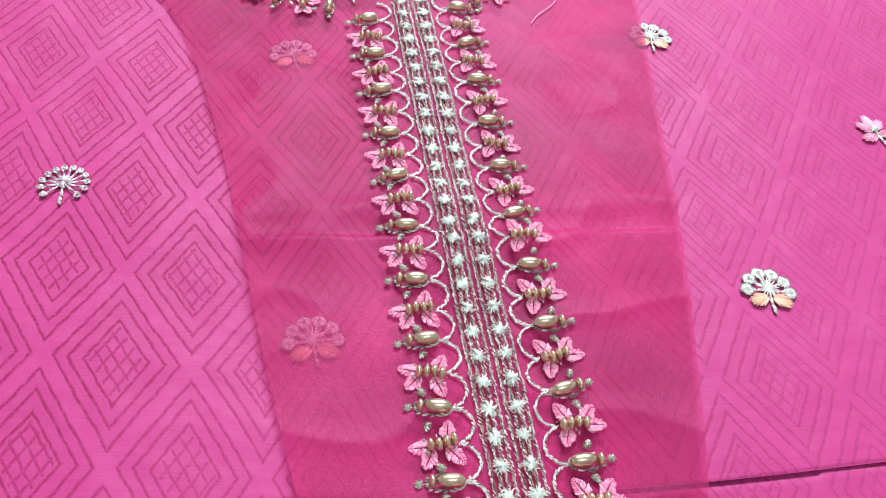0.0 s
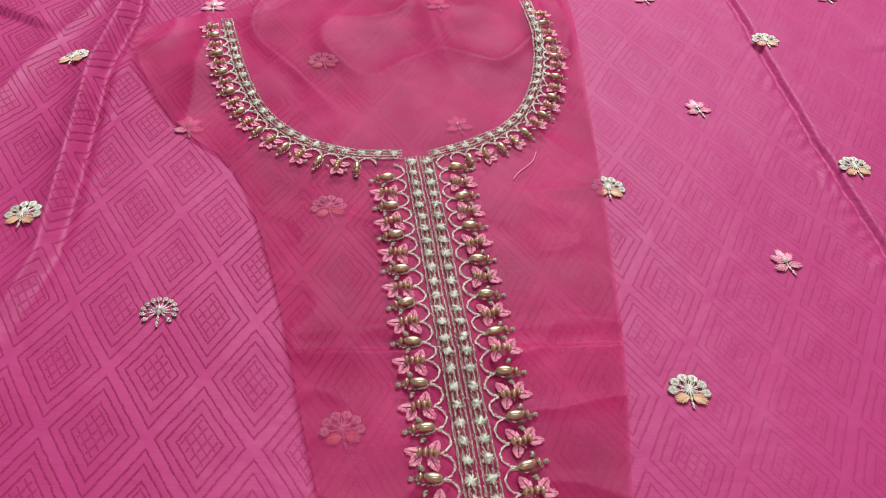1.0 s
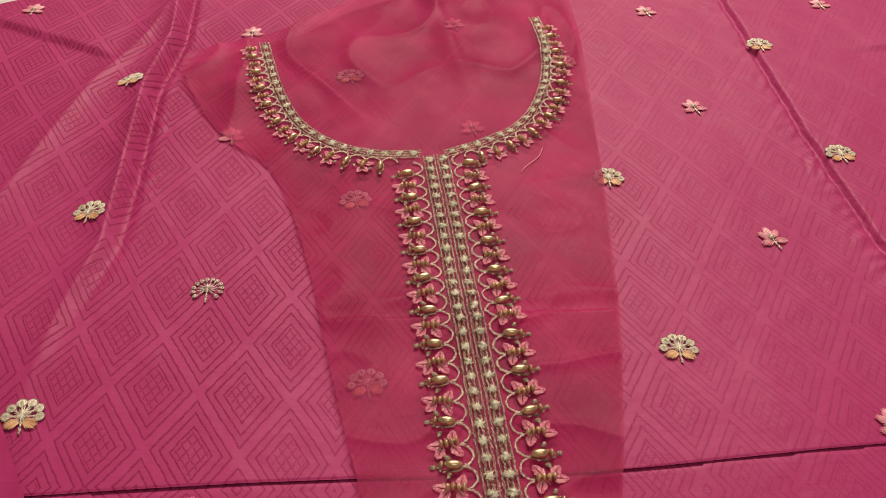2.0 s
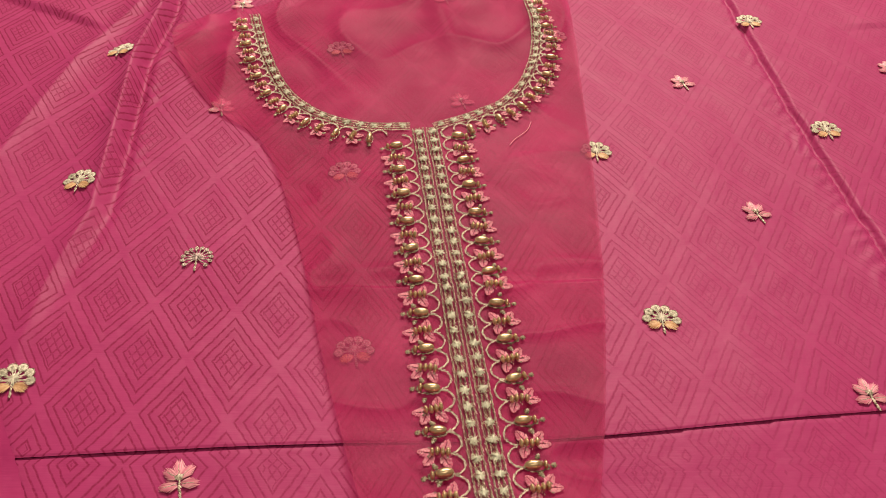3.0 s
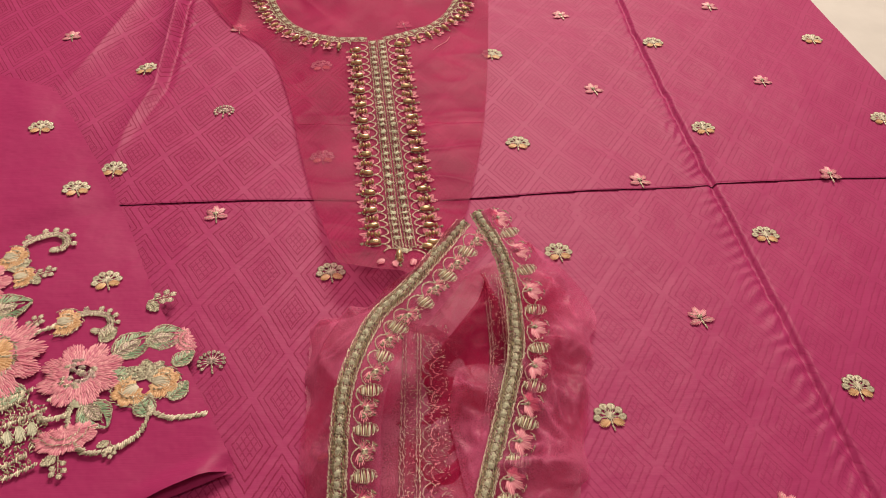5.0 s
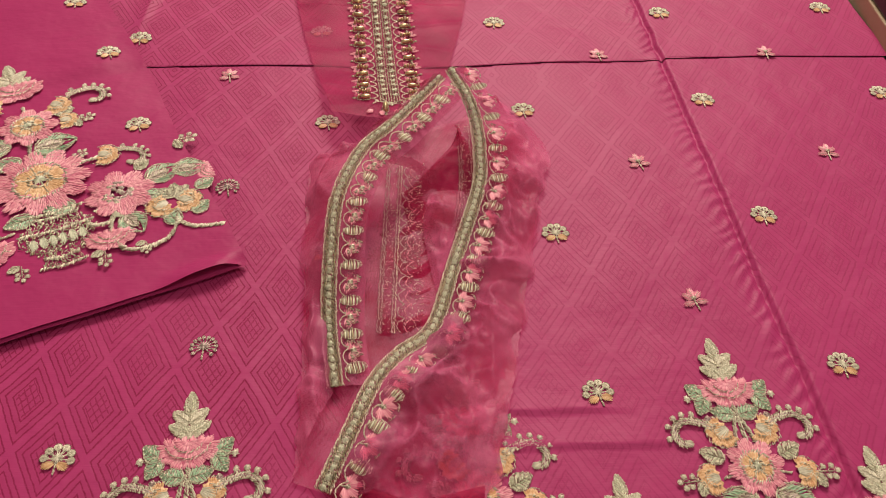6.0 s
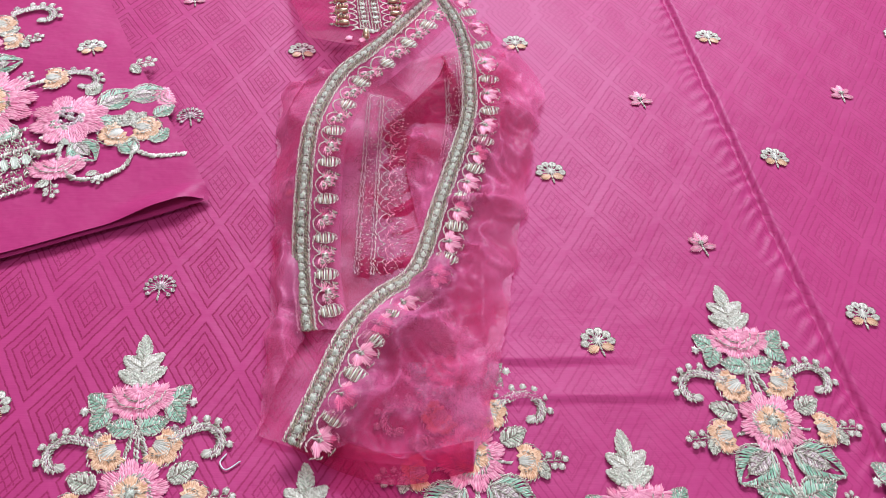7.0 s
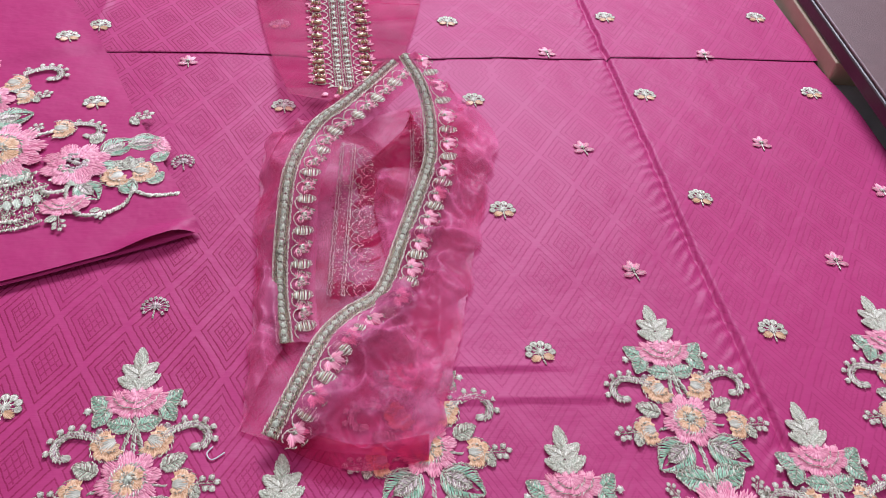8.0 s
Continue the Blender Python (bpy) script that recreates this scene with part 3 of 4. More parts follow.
# -- flower sprays along the hem --
def ring(S, r0, r1, lobes, mat, depth=0.16, z=0.0, w=0.0005, a0=0.0, a1=2 * math.pi, squash=1.0):
    """A ring of dense satin stitches with a lobed, fringed edge."""
    n = int((a1 - a0) * r1 / (w * 0.85))
    ph = RNG.uniform(0, 3)
    rows = max(2, round((r1 - r0) / 0.0032))
    for i in range(n):
        t = a0 + (a1 - a0) * i / n
        R = r1 * (1 - depth + depth * abs(math.sin(lobes * t / 2 + ph)) ** 0.7) * RNG.uniform(0.97, 1.02)
        jog = RNG.uniform(-0.25, 0.25)
        for k in range(rows):
            p = r0 * 0.9 + (R - r0 * 0.9) * max(0, k + jog - 0.25) / rows
            q = r0 * 0.9 + (R - r0 * 0.9) * min(rows, k + 1.15 + jog) / rows if k < rows - 1 else R
            d = t + RNG.uniform(-0.05, 0.05)
            S.strand((p * math.cos(t), p * math.sin(t) * squash), (q * math.cos(d), q * math.sin(d) * squash), w * 1.45, w, mat, z + RNG.uniform(0, 0.0003))


def rose(r, petals):
    S = Stitches(PINK_THREAD, PEACH, ZARI, SILVER)
    ring(S, 0.60 * r, r, petals, 0, 0.30)
    ring(S, 0.40 * r, 0.70 * r, petals, 0, 0.24, 0.0005)
    S.cord(arc(0, 0, r * 0.52, 0, 2 * math.pi, 30), 0.0007, 0.0008, 2, 2.2, 0.0010, 0.0004)
    ring(S, 0.16 * r, 0.52 * r, 6, 1, 0.22, 0.0008, 0.0005)
    for k in range(6):
        a = 2 * math.pi * k / 6
        S.cord([(0.1 * r * math.cos(a), 0.1 * r * math.sin(a)), (0.45 * r * math.cos(a), 0.45 * r * math.sin(a))], 0.0006, 0.0009, 2, 1.6, 0.0013)
    S.cord(arc(0, 0, r * 0.22, 0, 2 * math.pi, 20), 0.0007, 0.0008, 2, 2.0, 0.0014, 0.0003)
    S.knot((0, 0), r * 0.14, 8, 3, 0.0007, 0.0014)
    return S


def half_rose():
    """A pink bloom seen from the side: ranks of fringed petals."""
    S = Stitches(PINK_THREAD, ZARI)
    for k, (y, r0, r1) in enumerate(((0.004, 0.007, 0.0165), (0.005, 0.004, 0.0120), (0.006, 0.001, 0.0075))):
        T = Stitches(PINK_THREAD)
        ring(T, r0, r1, 9, 0, 0.14, 0.0004 * k, 0.0005, math.pi * 0.96, math.pi * 2.04, 0.78)
        b = len(S.v)
        S.v += [(x, yy + y, z) for x, yy, z in T.v]
        S.f += [tuple(i + b for i in f) for f in T.f]
        S.m += T.m
    for k in range(6):
        u = -1 + 2 * k / 5
        S.petal((u * 0.009, 0.003), math.pi / 2 - u * 0.45, 0.0065, 0.006, 9, 0, 0.0007, 0.1, 0.12, 0, 0.0003)
    for r in (0.0115, 0.0072):
        S.cord([(x, y * 0.78 + 0.0055) for x, y in arc(0, 0, r, math.pi * 1.05, math.pi * 1.95, 20)], 0.0005, 0.0010, 1, 1.6, 0.0012, 0.0002)
    return S.mesh("half_rose")


def bud_spike():
    S = Stitches(SAGE, ZARI_PALE, CREAM)
    for y, a, L in ((0, 90, 0.0125), (-0.004, 38, 0.0105), (-0.004, 142, 0.0105), (-0.010, 28, 0.0110), (-0.010, 152, 0.0110), (-0.0125, 60, 0.009), (-0.0125, 120, 0.009)):
        S.leaf((0, -0.009 + y), radians(a), L * 1.12, 0.0060, 2 if a in (38, 142) else 0, 1, 20)
    return S.mesh("bud_spike")


def shift_side(P, off):
    D = np.gradient(P, axis=0)
    D /= np.linalg.norm(D, axis=1)[:, None]
    return P + np.c_[-D[:, 1], D[:, 0]] * off


def scroll():
    """A curling tendril set with small knots."""
    S = Stitches(ZARI, CREAM, MAUVE)
    line = [(0, 0)] + [(0.006, 0.0035), (0.013, 0.0060), (0.020, 0.0050), (0.0245, 0.0), (0.0235, -0.006), (0.0190, -0.0085)]
    P = spline(line, 60)
    for off, mt in ((-0.0019, 0), (-0.0011, 1), (-0.0003, 2), (0.0005, 1), (0.0013, 0)):
        S.cord(np.c_[shift_side(P, off * 1.1)], 0.0008, 0.0007, mt, 1.1, 0.0002, 0.00015)
    S.petal((0.0205, -0.0065), radians(200), 0.0060, 0.0052, 9, 1, 0.0007)
    for t in (0.14, 0.34, 0.46, 0.57, 0.68, 0.80):
        i = int(t * 59)
        d = P[min(59, i + 1)] - P[i - 1]
        nn = np.array([-d[1], d[0]]) / np.linalg.norm(d) * 0.0037
        c = P[i] + nn
        S.cord([P[i], c], 0.0006, 0.0010, 0, 0.8)
        S.knot(c, 0.0015, 9, 2 if t < 0.3 else 1, 0.0005, 0.0002)
        S.cord(arc(c[0], c[1], 0.0016, 0, 6.3, 12), 0.0005, 0.0006, 0, 1.1, 0.0001, 0.00012)
    return S.mesh("scroll")


def bell():
    S = Stitches(PEACH, CREAM, ZARI)
    T = Stitches(PEACH)
    ring(T, 0.0048, 0.0092, 7, 0, 0.20, 0, 0.0005, -2.1, 2.1)
    ring(T, 0.0010, 0.0056, 5, 0, 0.10, 0.0004, 0.0005, -2.6, 2.6)
    S.v = [(x + 0.0052, y, z) for x, y, z in T.v]
    S.f, S.m = T.f, [0] * len(T.m)
    S.petal((0.001, 0), 0, 0.0080, 0.0070, 12, 1, 0.0007, 0.1, 0.25, 0, 0.0008)
    S.cord(arc(0.0052, 0, 0.0092, -2.2, 2.2, 22), 0.0005, 0.0009, 2, 1.8, 0.0003, 0.0003)
    S.cord(arc(0.0050, 0, 0.0048, -1.9, 1.9, 18), 0.0005, 0.0009, 2, 1.8, 0.0010, 0.0003)
    return S.mesh("bell_flower")


def bead_sprig():
    S = Stitches(ZARI, CREAM, SAGE)
    S.cord([(0, 0), (0.012, 0.0005)], 0.0008, 0.001, 0, 0.8)
    for x, y in ((0.006, 0.0032), (0.0085, -0.0028), (0.0115, 0.0040), (0.0125, -0.0030), (0.0150, 0.0012)):
        S.cord([(x - 0.003, y * 0.2), (x, y)], 0.0006, 0.001, 0, 0.8)
        S.knot((x, y), 0.0016, 9, 1, 0.0005)
        S.cord(arc(x, y, 0.0018, 0, 6.3, 12), 0.0005, 0.0006, 0, 1.1, 0.0001, 0.00012)
    S.leaf((0.001, -0.001), radians(-70), 0.0095, 0.0058, 2, 0, 16)
    return S.mesh("bead_sprig")


def leaf_mesh(L, W, fill, split=0.0, dark=False):
    S = Stitches(fill, ZARI, MAUVE)
    S.leaf((0, 0), 0, L, W, 0, 1, int(L / 0.0007), 0.0005, split)
    if split:
        S.leaf((L * 0.08, 0), 0, L * 0.62, W * split * 1.1, 2, 1, 22)
    return S.mesh("leaf")


LEAF_BIG = leaf_mesh(0.0240, 0.0190, MINT, 0.40)
LEAF_MID = leaf_mesh(0.0160, 0.0110, MINT)
LEAF_SAGE = leaf_mesh(0.0130, 0.0082, SAGE)
ROSE = rose(0.0160, 8).mesh("rose")
ROSE_BIG = rose(0.0250, 11).mesh("big_rose")
HALF_ROSE, SPIKE, SCROLL, BELL, SPRIG = half_rose(), bud_spike(), scroll(), bell(), bead_sprig()
FLIP = Matrix.Diagonal((-1, 1, 1, 1))


def spray_stems(low=-0.125):
    S = Stitches(ZARI, CREAM)
    for pts in ([(0, -0.030), (0.0005, -0.06), (0, low)], [(0.001, -0.045), (0.006, -0.062)], [(-0.001, -0.045), (-0.006, -0.062)],
                [(0, -0.075), (0.018, -0.0785)], [(0, -0.075), (-0.018, -0.0785)]):
        for off in (-0.0006, 0.0006):
            S.cord(spline(pts, 20) + np.array([off, 0]), 0.0010, 0.0011, 0 if off < 0 else 1, 1.0, 0, 0.0001)
    return S.mesh("flower_spray")


SPRAY = spray_stems()


def flower_spray(parent):
    """Tall bouquet, measured downwards from its tip."""
    f = part("flower_spray", SPRAY, parent, None, "multicoloured embroidered bouquet of roses, leaves and scrolls")
    up = 0.0004
    part("bud_spike", SPIKE, f, at=pose(0, -0.003, up))
    part("half_rose", HALF_ROSE, f, at=pose(0, -0.0325, up))
    for side in (1, -1):
        F = Matrix.Identity(4) if side > 0 else FLIP
        part("leaf", LEAF_MID, f, None, "mint leaf", F @ pose(0.0135, -0.0345, 0.0002, 0, 0, 40) @ Matrix.Scale(0.78, 4))
        part("leaf", LEAF_MID, f, None, "", F @ pose(0.0135, -0.0335, 0.0003, 0, 0, -58) @ Matrix.Scale(0.78, 4))
        part("leaf", LEAF_MID, f, None, "", F @ pose(0.001, -0.0455, 0.0003, 0, 0, 14) @ Matrix.Scale(0.80, 4))
        part("bead_knot", KNOT_MESH, f, None, "", F @ pose(0.024, -0.0345, 0.0002))
        part("bell_flower", BELL, f, None, "peach bell bloom", F @ pose(0.0065, -0.0520, up, 0, 0, -28))
        part("scroll", SCROLL, f, None, "silver scroll tendril", F @ pose(0.0140, -0.0525, 0.0006) @ Matrix.Scale(0.95, 4))
        part("leaf", LEAF_SAGE, f, None, "", F @ pose(0.0150, -0.0690, up, 0, 0, 22))
        part("bell_flower", BELL, f, None, "", F @ pose(0.0195, -0.0785, up, 0, 0, -4) @ Matrix.Scale(0.92, 4))
        part("bead_sprig", SPRIG, f, None, "", F @ pose(0.0300, -0.0790, 0.0006, 0, 0, -6) @ Matrix.Scale(0.82, 4))
        part("leaf", LEAF_BIG, f, None, "mint leaf with mauve heart", F @ pose(0.0055, -0.0875, up, 0, 0, -34))
        part("leaf", LEAF_MID, f, None, "", F @ pose(0.001, -0.1090, up, 0, 0, 16) @ Matrix.Scale(1.15, 4))
        part("bead_sprig", SPRIG, f, None, "", F @ pose(0.020, -0.1165, up, 0, 0, 58) @ Matrix.Scale(0.6, 4))
    part("rose", ROSE, f, None, "pink rose with peach heart", pose(0, -0.0745, 0.0008))
    part("big_rose", ROSE_BIG, f, None, "large pink rose with peach heart", pose(0, -0.1330, 0.0008))
    return f


K = Stitches(CREAM, ZARI)
K.knot((0, 0), 0.0021, 9, 0, 0.0006)
K.cord([(-0.006, -0.001), (-0.001, 0)], 0.0006, 0.001, 1)
KNOT_MESH = K.mesh("bead_knot")

spray = flower_spray(kurta)
for k, (x, y, a) in enumerate([(-0.0555, -0.4805, 8.5), (0.0790, -0.4590, 8), (0.2125, -0.4380, 6.5), (0.3440, -0.4240, 6),
                               (-0.112, -0.566, 8), (0.0220, -0.5400, 7), (0.1530, -0.5200, 7), (0.2770, -0.5020, 6)]):
    m = pose(x, y - 0.0015, 0.0006 + kurta_height(x, y - 0.06), 0, 0, a)
    if k == 0:
        spray.matrix_basis = m @ Matrix.Diagonal((0.92, 1.0, 1.0, 1.0))
    else:
        copy_thing(spray, m)

# -- the sleeve border: bouquet in a vase with side branches --
sb = part("border_bouquet", Stitches(ZARI).mesh("border_bouquet"), sleeve, None, "embroidered vase of roses with curling side branches")
sb.matrix_basis = pose(-0.153, -0.381, sleeve_height(-0.153, -0.36) + 0.0012, 0, 0, 29)
SL = Matrix.Rotation(radians(-29), 4, "Z") @ Matrix.Translation((0.153, 0.3785, 0))


def on_sleeve(name, mesh, x, y, turn=0.0, size=1.0, label="", flip=False, z=0.0004):
    """Places a motif at a spot of the table; the turn is that of the table too."""
    part(name, mesh, sb, None, label, SL @ pose(x, y, z, 0, 0, turn) @ (FLIP if flip else Matrix.Identity(4)) @ Matrix.Scale(size * 1.08, 4))


def vase():
    S = Stitches(ZARI_DARK, ZARI, CREAM, SILVER)

    def wide(y):
        return float(np.interp(y, (-0.024, -0.020, -0.016, -0.008, 0.001, 0.009, 0.014, 0.017, 0.021), (0.0125, 0.0110, 0.0078, 0.0150, 0.0205, 0.0185, 0.0135, 0.0130, 0.0175)))
    for i in range(46):
        y = -0.022 + 0.042 * i / 45
        w = wide(y)
        for k in range(int(w / 0.00065)):
            u = RNG.uniform(-1, 1)
            a = RNG.uniform(0.3, 2.6)
            L = RNG.uniform(0.0010, 0.0022)
            S.strand((u * w, y), (u * w + L * math.cos(a), y + L * math.sin(a)), 0.0005, 0.0006, int(RNG.choice([0, 0, 1, 1, 3])))
    for y in (0.0200, 0.0160, 0.0060, -0.0150, -0.0215):
        w = wide(y) * 1.05
        S.cord([(-w, y + 0.001), (0, y - 0.001), (w, y + 0.001)], 0.0009, 0.0007, 1, 2.2, 0.0004)
    for k in range(6):
        S.petal((-0.0125 + 0.005 * k, 0.003), radians(270), 0.009, 0.0055, 12, 3, 0.0005, 0.1, 0.1, 0, 0.0003)
    for side in (-1, 1):
        S.cord(spline([(side * 0.020, 0.012), (side * 0.031, 0.010), (side * 0.029, 0.002), (side * 0.023, -0.001)], 24), 0.0010, 0.0007, 1, 2.0)
        for y in (0.013, 0.004):
            S.petal((side * 0.029, y), 0 if side > 0 else math.pi, 0.007, 0.006, 9, 3, 0.0007)
    return S.mesh("vase")


MR = Stitches(PINK_THREAD, MAUVE, ZARI)
ring(MR, 0.010, 0.0205, 8, 0, 0.30)
ring(MR, 0.006, 0.0150, 8, 0, 0.22, 0.0004)
for k in range(26):
    a, r = RNG.uniform(0, 6.28), 0.0095 * math.sqrt(RNG.uniform(0, 1))
    MR.knot((r * math.cos(a), r * math.sin(a)), 0.0019, 6, 1 if k % 3 else 2, 0.0006, 0.0006)
MIX_ROSE = MR.mesh("mixed_rose")

on_sleeve("vase", vase(), -0.153, -0.379, 27, 1.0, "silver zari vase")
on_sleeve("big_rose", ROSE_BIG, -0.178, -0.334, 10, 1.12, "large pink rose with amber heart", z=0.0008)
on_sleeve("rose", ROSE, -0.203, -0.283, 10, 1.12, "pink rose with peach heart", z=0.0008)
on_sleeve("half_rose", HALF_ROSE, -0.224, -0.247, 29, 1.1)
on_sleeve("bud_spike", SPIKE, -0.238, -0.222, 29, 1.05)
on_sleeve("bell_flower", BELL, -0.198, -0.258, -10, 1.0)
on_sleeve("scroll", SCROLL, -0.190, -0.248, 12, 0.95)
on_sleeve("bell_flower", BELL, -0.186, -0.276, 24, 0.85)
on_sleeve("bead_sprig", SPRIG, -0.176, -0.273, 22, 0.75)
on_sleeve("bell_flower", BELL, -0.226, -0.262, 200, 0.9)
on_sleeve("leaf", LEAF_SAGE, -0.190, -0.269, 40, 0.9)
on_sleeve("leaf", LEAF_BIG, -0.192, -0.303, 25, 1.0, "mint leaf")
on_sleeve("leaf", LEAF_MID, -0.192, -0.309, -6, 1.2)
on_sleeve("leaf", LEAF_BIG, -0.207, -0.303, 195, 0.9)
on_sleeve("leaf", LEAF_MID, -0.196, -0.315, 215, 1.1)
on_sleeve("bead_sprig", SPRIG, -0.166, -0.313, 55, 0.7)
on_sleeve("bell_flower", BELL, -0.152, -0.308, 10, 0.95, "peach bell bloom")
on_sleeve("scroll", SCROLL, -0.142, -0.3015, -18, 0.80)
on_sleeve("mixed_rose", MIX_ROSE, -0.1275, -0.3415, 10, 0.95, "pink rose with knotted mauve heart", z=0.0008)
on_sleeve("leaf", LEAF_BIG, -0.1150, -0.3290, 42, 0.85, "sage leaf")
on_sleeve("leaf", LEAF_BIG, -0.1010, -0.3185, 14, 0.80)
on_sleeve("half_rose", HALF_ROSE, -0.0815, -0.3190, -60, 0.55)
on_sleeve("leaf", LEAF_MID, -0.0835, -0.3345, 45, 0.75)
on_sleeve("bead_sprig", SPRIG, -0.107, -0.291, 20, 0.85)
on_sleeve("leaf", LEAF_MID, -0.1140, -0.3425, 5, 0.85)
on_sleeve("leaf", LEAF_MID, -0.1510, -0.3520, 200, 1.1)
on_sleeve("leaf", LEAF_SAGE, -0.1240, -0.3200, 60, 0.8)
for a in (60, 105, 20, 150):
    on_sleeve("leaf", LEAF_SAGE, -0.0945, -0.3430, a, 0.85)
on_sleeve("bell_flower", BELL, -0.0925, -0.3450, -5, 1.0)
on_sleeve("bell_flower", BELL, -0.0960, -0.3470, 225, 1.0)
on_sleeve("leaf", LEAF_BIG, -0.1205, -0.3590, -42, 0.78, "mint leaf")
on_sleeve("leaf", LEAF_MID, -0.0870, -0.3655, 130, 0.85)
on_sleeve("leaf", LEAF_MID, -0.0800, -0.3560, 60, 0.75)
on_sleeve("half_rose", HALF_ROSE, -0.1225, -0.3800, 20, 0.85)
on_sleeve("bead_sprig", SPRIG, -0.1235, -0.3885, -75, 0.7)
on_sleeve("bead_sprig", SPRIG, -0.1020, -0.3800, -80, 0.55)
on_sleeve("half_rose", HALF_ROSE, -0.186, -0.398, 40, 0.95)
on_sleeve("bead_sprig", SPRIG, -0.166, -0.402, -70, 0.7)
on_sleeve("leaf", LEAF_MID, -0.172, -0.364, 215, 1.0)
on_sleeve("leaf", LEAF_BIG, -0.206, -0.356, 190, 0.9)
on_sleeve("mixed_rose", MIX_ROSE, -0.222, -0.386, 50, 0.95)
for pts in ([(-0.127, -0.356), (-0.124, -0.373), (-0.112, -0.3865), (-0.098, -0.3835), (-0.0885, -0.372), (-0.0900, -0.352)],
            [(-0.0890, -0.362), (-0.078, -0.3665), (-0.0600, -0.3640)], [(-0.125, -0.3650), (-0.136, -0.3690), (-0.142, -0.3640)],
            [(-0.164, -0.318), (-0.150, -0.309)], [(-0.199, -0.292), (-0.190, -0.318)], [(-0.214, -0.262), (-0.206, -0.276)]):
    S = Stitches(ZARI, CREAM)
    for off in (-0.0006, 0.0006):
        S.cord(spline(pts, 40) + np.array([0, off]), 0.0012, 0.0010, 0 if off < 0 else 1, 1.6, 0, 0.0001)
    on_sleeve("stem", S.mesh("stem"), 0, 0, 0, 1 / 1.08, "cream corded stem")

# -- beaded neckline and placket --
def lathe(name, profile, n=12):
    """A turned bead lying along x."""
    bm = bmesh.new()
    rings = []
    for x, r in profile:
        rings.append([bm.verts.new((x, r * math.cos(2 * math.pi * k / n), r * math.sin(2 * math.pi * k / n))) for k in range(n)])
    for a, b in zip(rings, rings[1:]):
        for k in range(n):
            bm.faces.new((a[k], a[(k + 1) % n], b[(k + 1) % n], b[k])).smooth = True
    bm.faces.new(rings[0][::-1]), bm.faces.new(rings[-1])
    me = bpy.data.meshes.new(name)
    bm.to_mesh(me)
    bm.free()
    me.materials.append(GOLD)
    return me


OVAL = lathe("oval_bead", [(-0.0033 + 0.0066 * k / 10, 0.0006 + 0.00120 * math.sin(math.pi * k / 10) ** 0.5) for k in range(11)])
ROUND = lathe("round_bead", [(-0.0009 + 0.0018 * k / 7, 0.0004 + 0.00130 * math.sin(math.pi * k / 7) ** 0.6) for k in range(8)], 10)


def drop_base():
    """Zari round an oval bead; x points away from the cord."""
    S = Stitches(ZARI_DARK, ZARI)
    for k in range(44):
        a = 2 * math.pi * k / 44 + RNG.uniform(-0.1, 0.1)
        x, y = 0.0044 * math.cos(a), RNG.uniform(0.0016, 0.0024) * math.sin(a)
        S.strand((x - 0.0006, y), (x + 0.0007, y + RNG.uniform(-0.0006, 0.0006)), 0.0005, 0.0006, k % 2)
    S.knot((0.0064, 0.0002), 0.0012, 7, 0, 0.0004)
    S.knot((0.0066, 0.0006), 0.0008, 5, 1, 0.0004)
    S.cord([(-0.0045, 0), (-0.007, 0.0003)], 0.0005, 0.0008, 1)
    return S.mesh("bead_drop")


def sprig_base():
    S = Stitches(PINK_THREAD, ZARI_DARK, ZARI)
    for a, b, L in ((118, (-0.0010, 0.0006), 0.0066), (-112, (-0.0015, -0.0006), 0.0056), (52, (0.0022, 0.0004), 0.0060), (-8, (0.0020, 0.0), 0.0064)):
        S.leaf(b, radians(a), L, 0.0044, 0, None, 11, 0.00042, 0.06)
    for k in range(22):
        a, r = RNG.uniform(0, 6.28), RNG.uniform(0.002, 0.0052)
        x, y = r * math.cos(a), 0.6 * r * math.sin(a)
        S.strand((x, y), (x + RNG.uniform(-0.001, 0.001), y + RNG.uniform(-0.001, 0.001)), 0.0004, 0.0005, 1 + k % 2, 0.0004)
    for y in (0.0058, -0.0058):
        S.knot((0.0018, y), 0.0012, 7, 1, 0.0004)
        S.knot((0.0022, y * 0.85), 0.0008, 5, 2, 0.0004)
    return S.mesh("pink_sprig")


DROP, SPRIG_BASE = drop_base(), sprig_base()


def along(P, s, off):
    """Spot and direction at length s of a line, shifted sideways."""
    q = np.r_[0, np.cumsum(np.linalg.norm(np.diff(P, axis=0), axis=1))]
    s = min(max(s, 0), q[-1])
    x, y = np.interp(s, q, P[:, 0]), np.interp(s, q, P[:, 1])
    x1, y1 = np.interp(min(s + 0.002, q[-1]), q, P[:, 0]), np.interp(min(s + 0.002, q[-1]), q, P[:, 1])
    x0, y0 = np.interp(max(s - 0.002, 0), q, P[:, 0]), np.interp(max(s - 0.002, 0), q, P[:, 1])
    d = math.atan2(y1 - y0, x1 - x0)
    return x - math.sin(d) * off, y + math.cos(d) * off, d, q[-1]


def shifted(P, off):
    n = len(P)
    q = np.r_[0, np.cumsum(np.linalg.norm(np.diff(P, axis=0), axis=1))]
    return np.array([along(P, s, off)[:2] for s in q])


def drape(me, height, dz):
    """Lays a flat embroidery on a cloth."""
    co = np.empty(len(me.vertices) * 3)
    me.vertices.foreach_get("co", co)
    co = co.reshape(-1, 3)
    for c in co:
        c[2] += height(c[0], c[1]) + dz
    me.vertices.foreach_set("co", co.ravel())
    me.update()
    return me


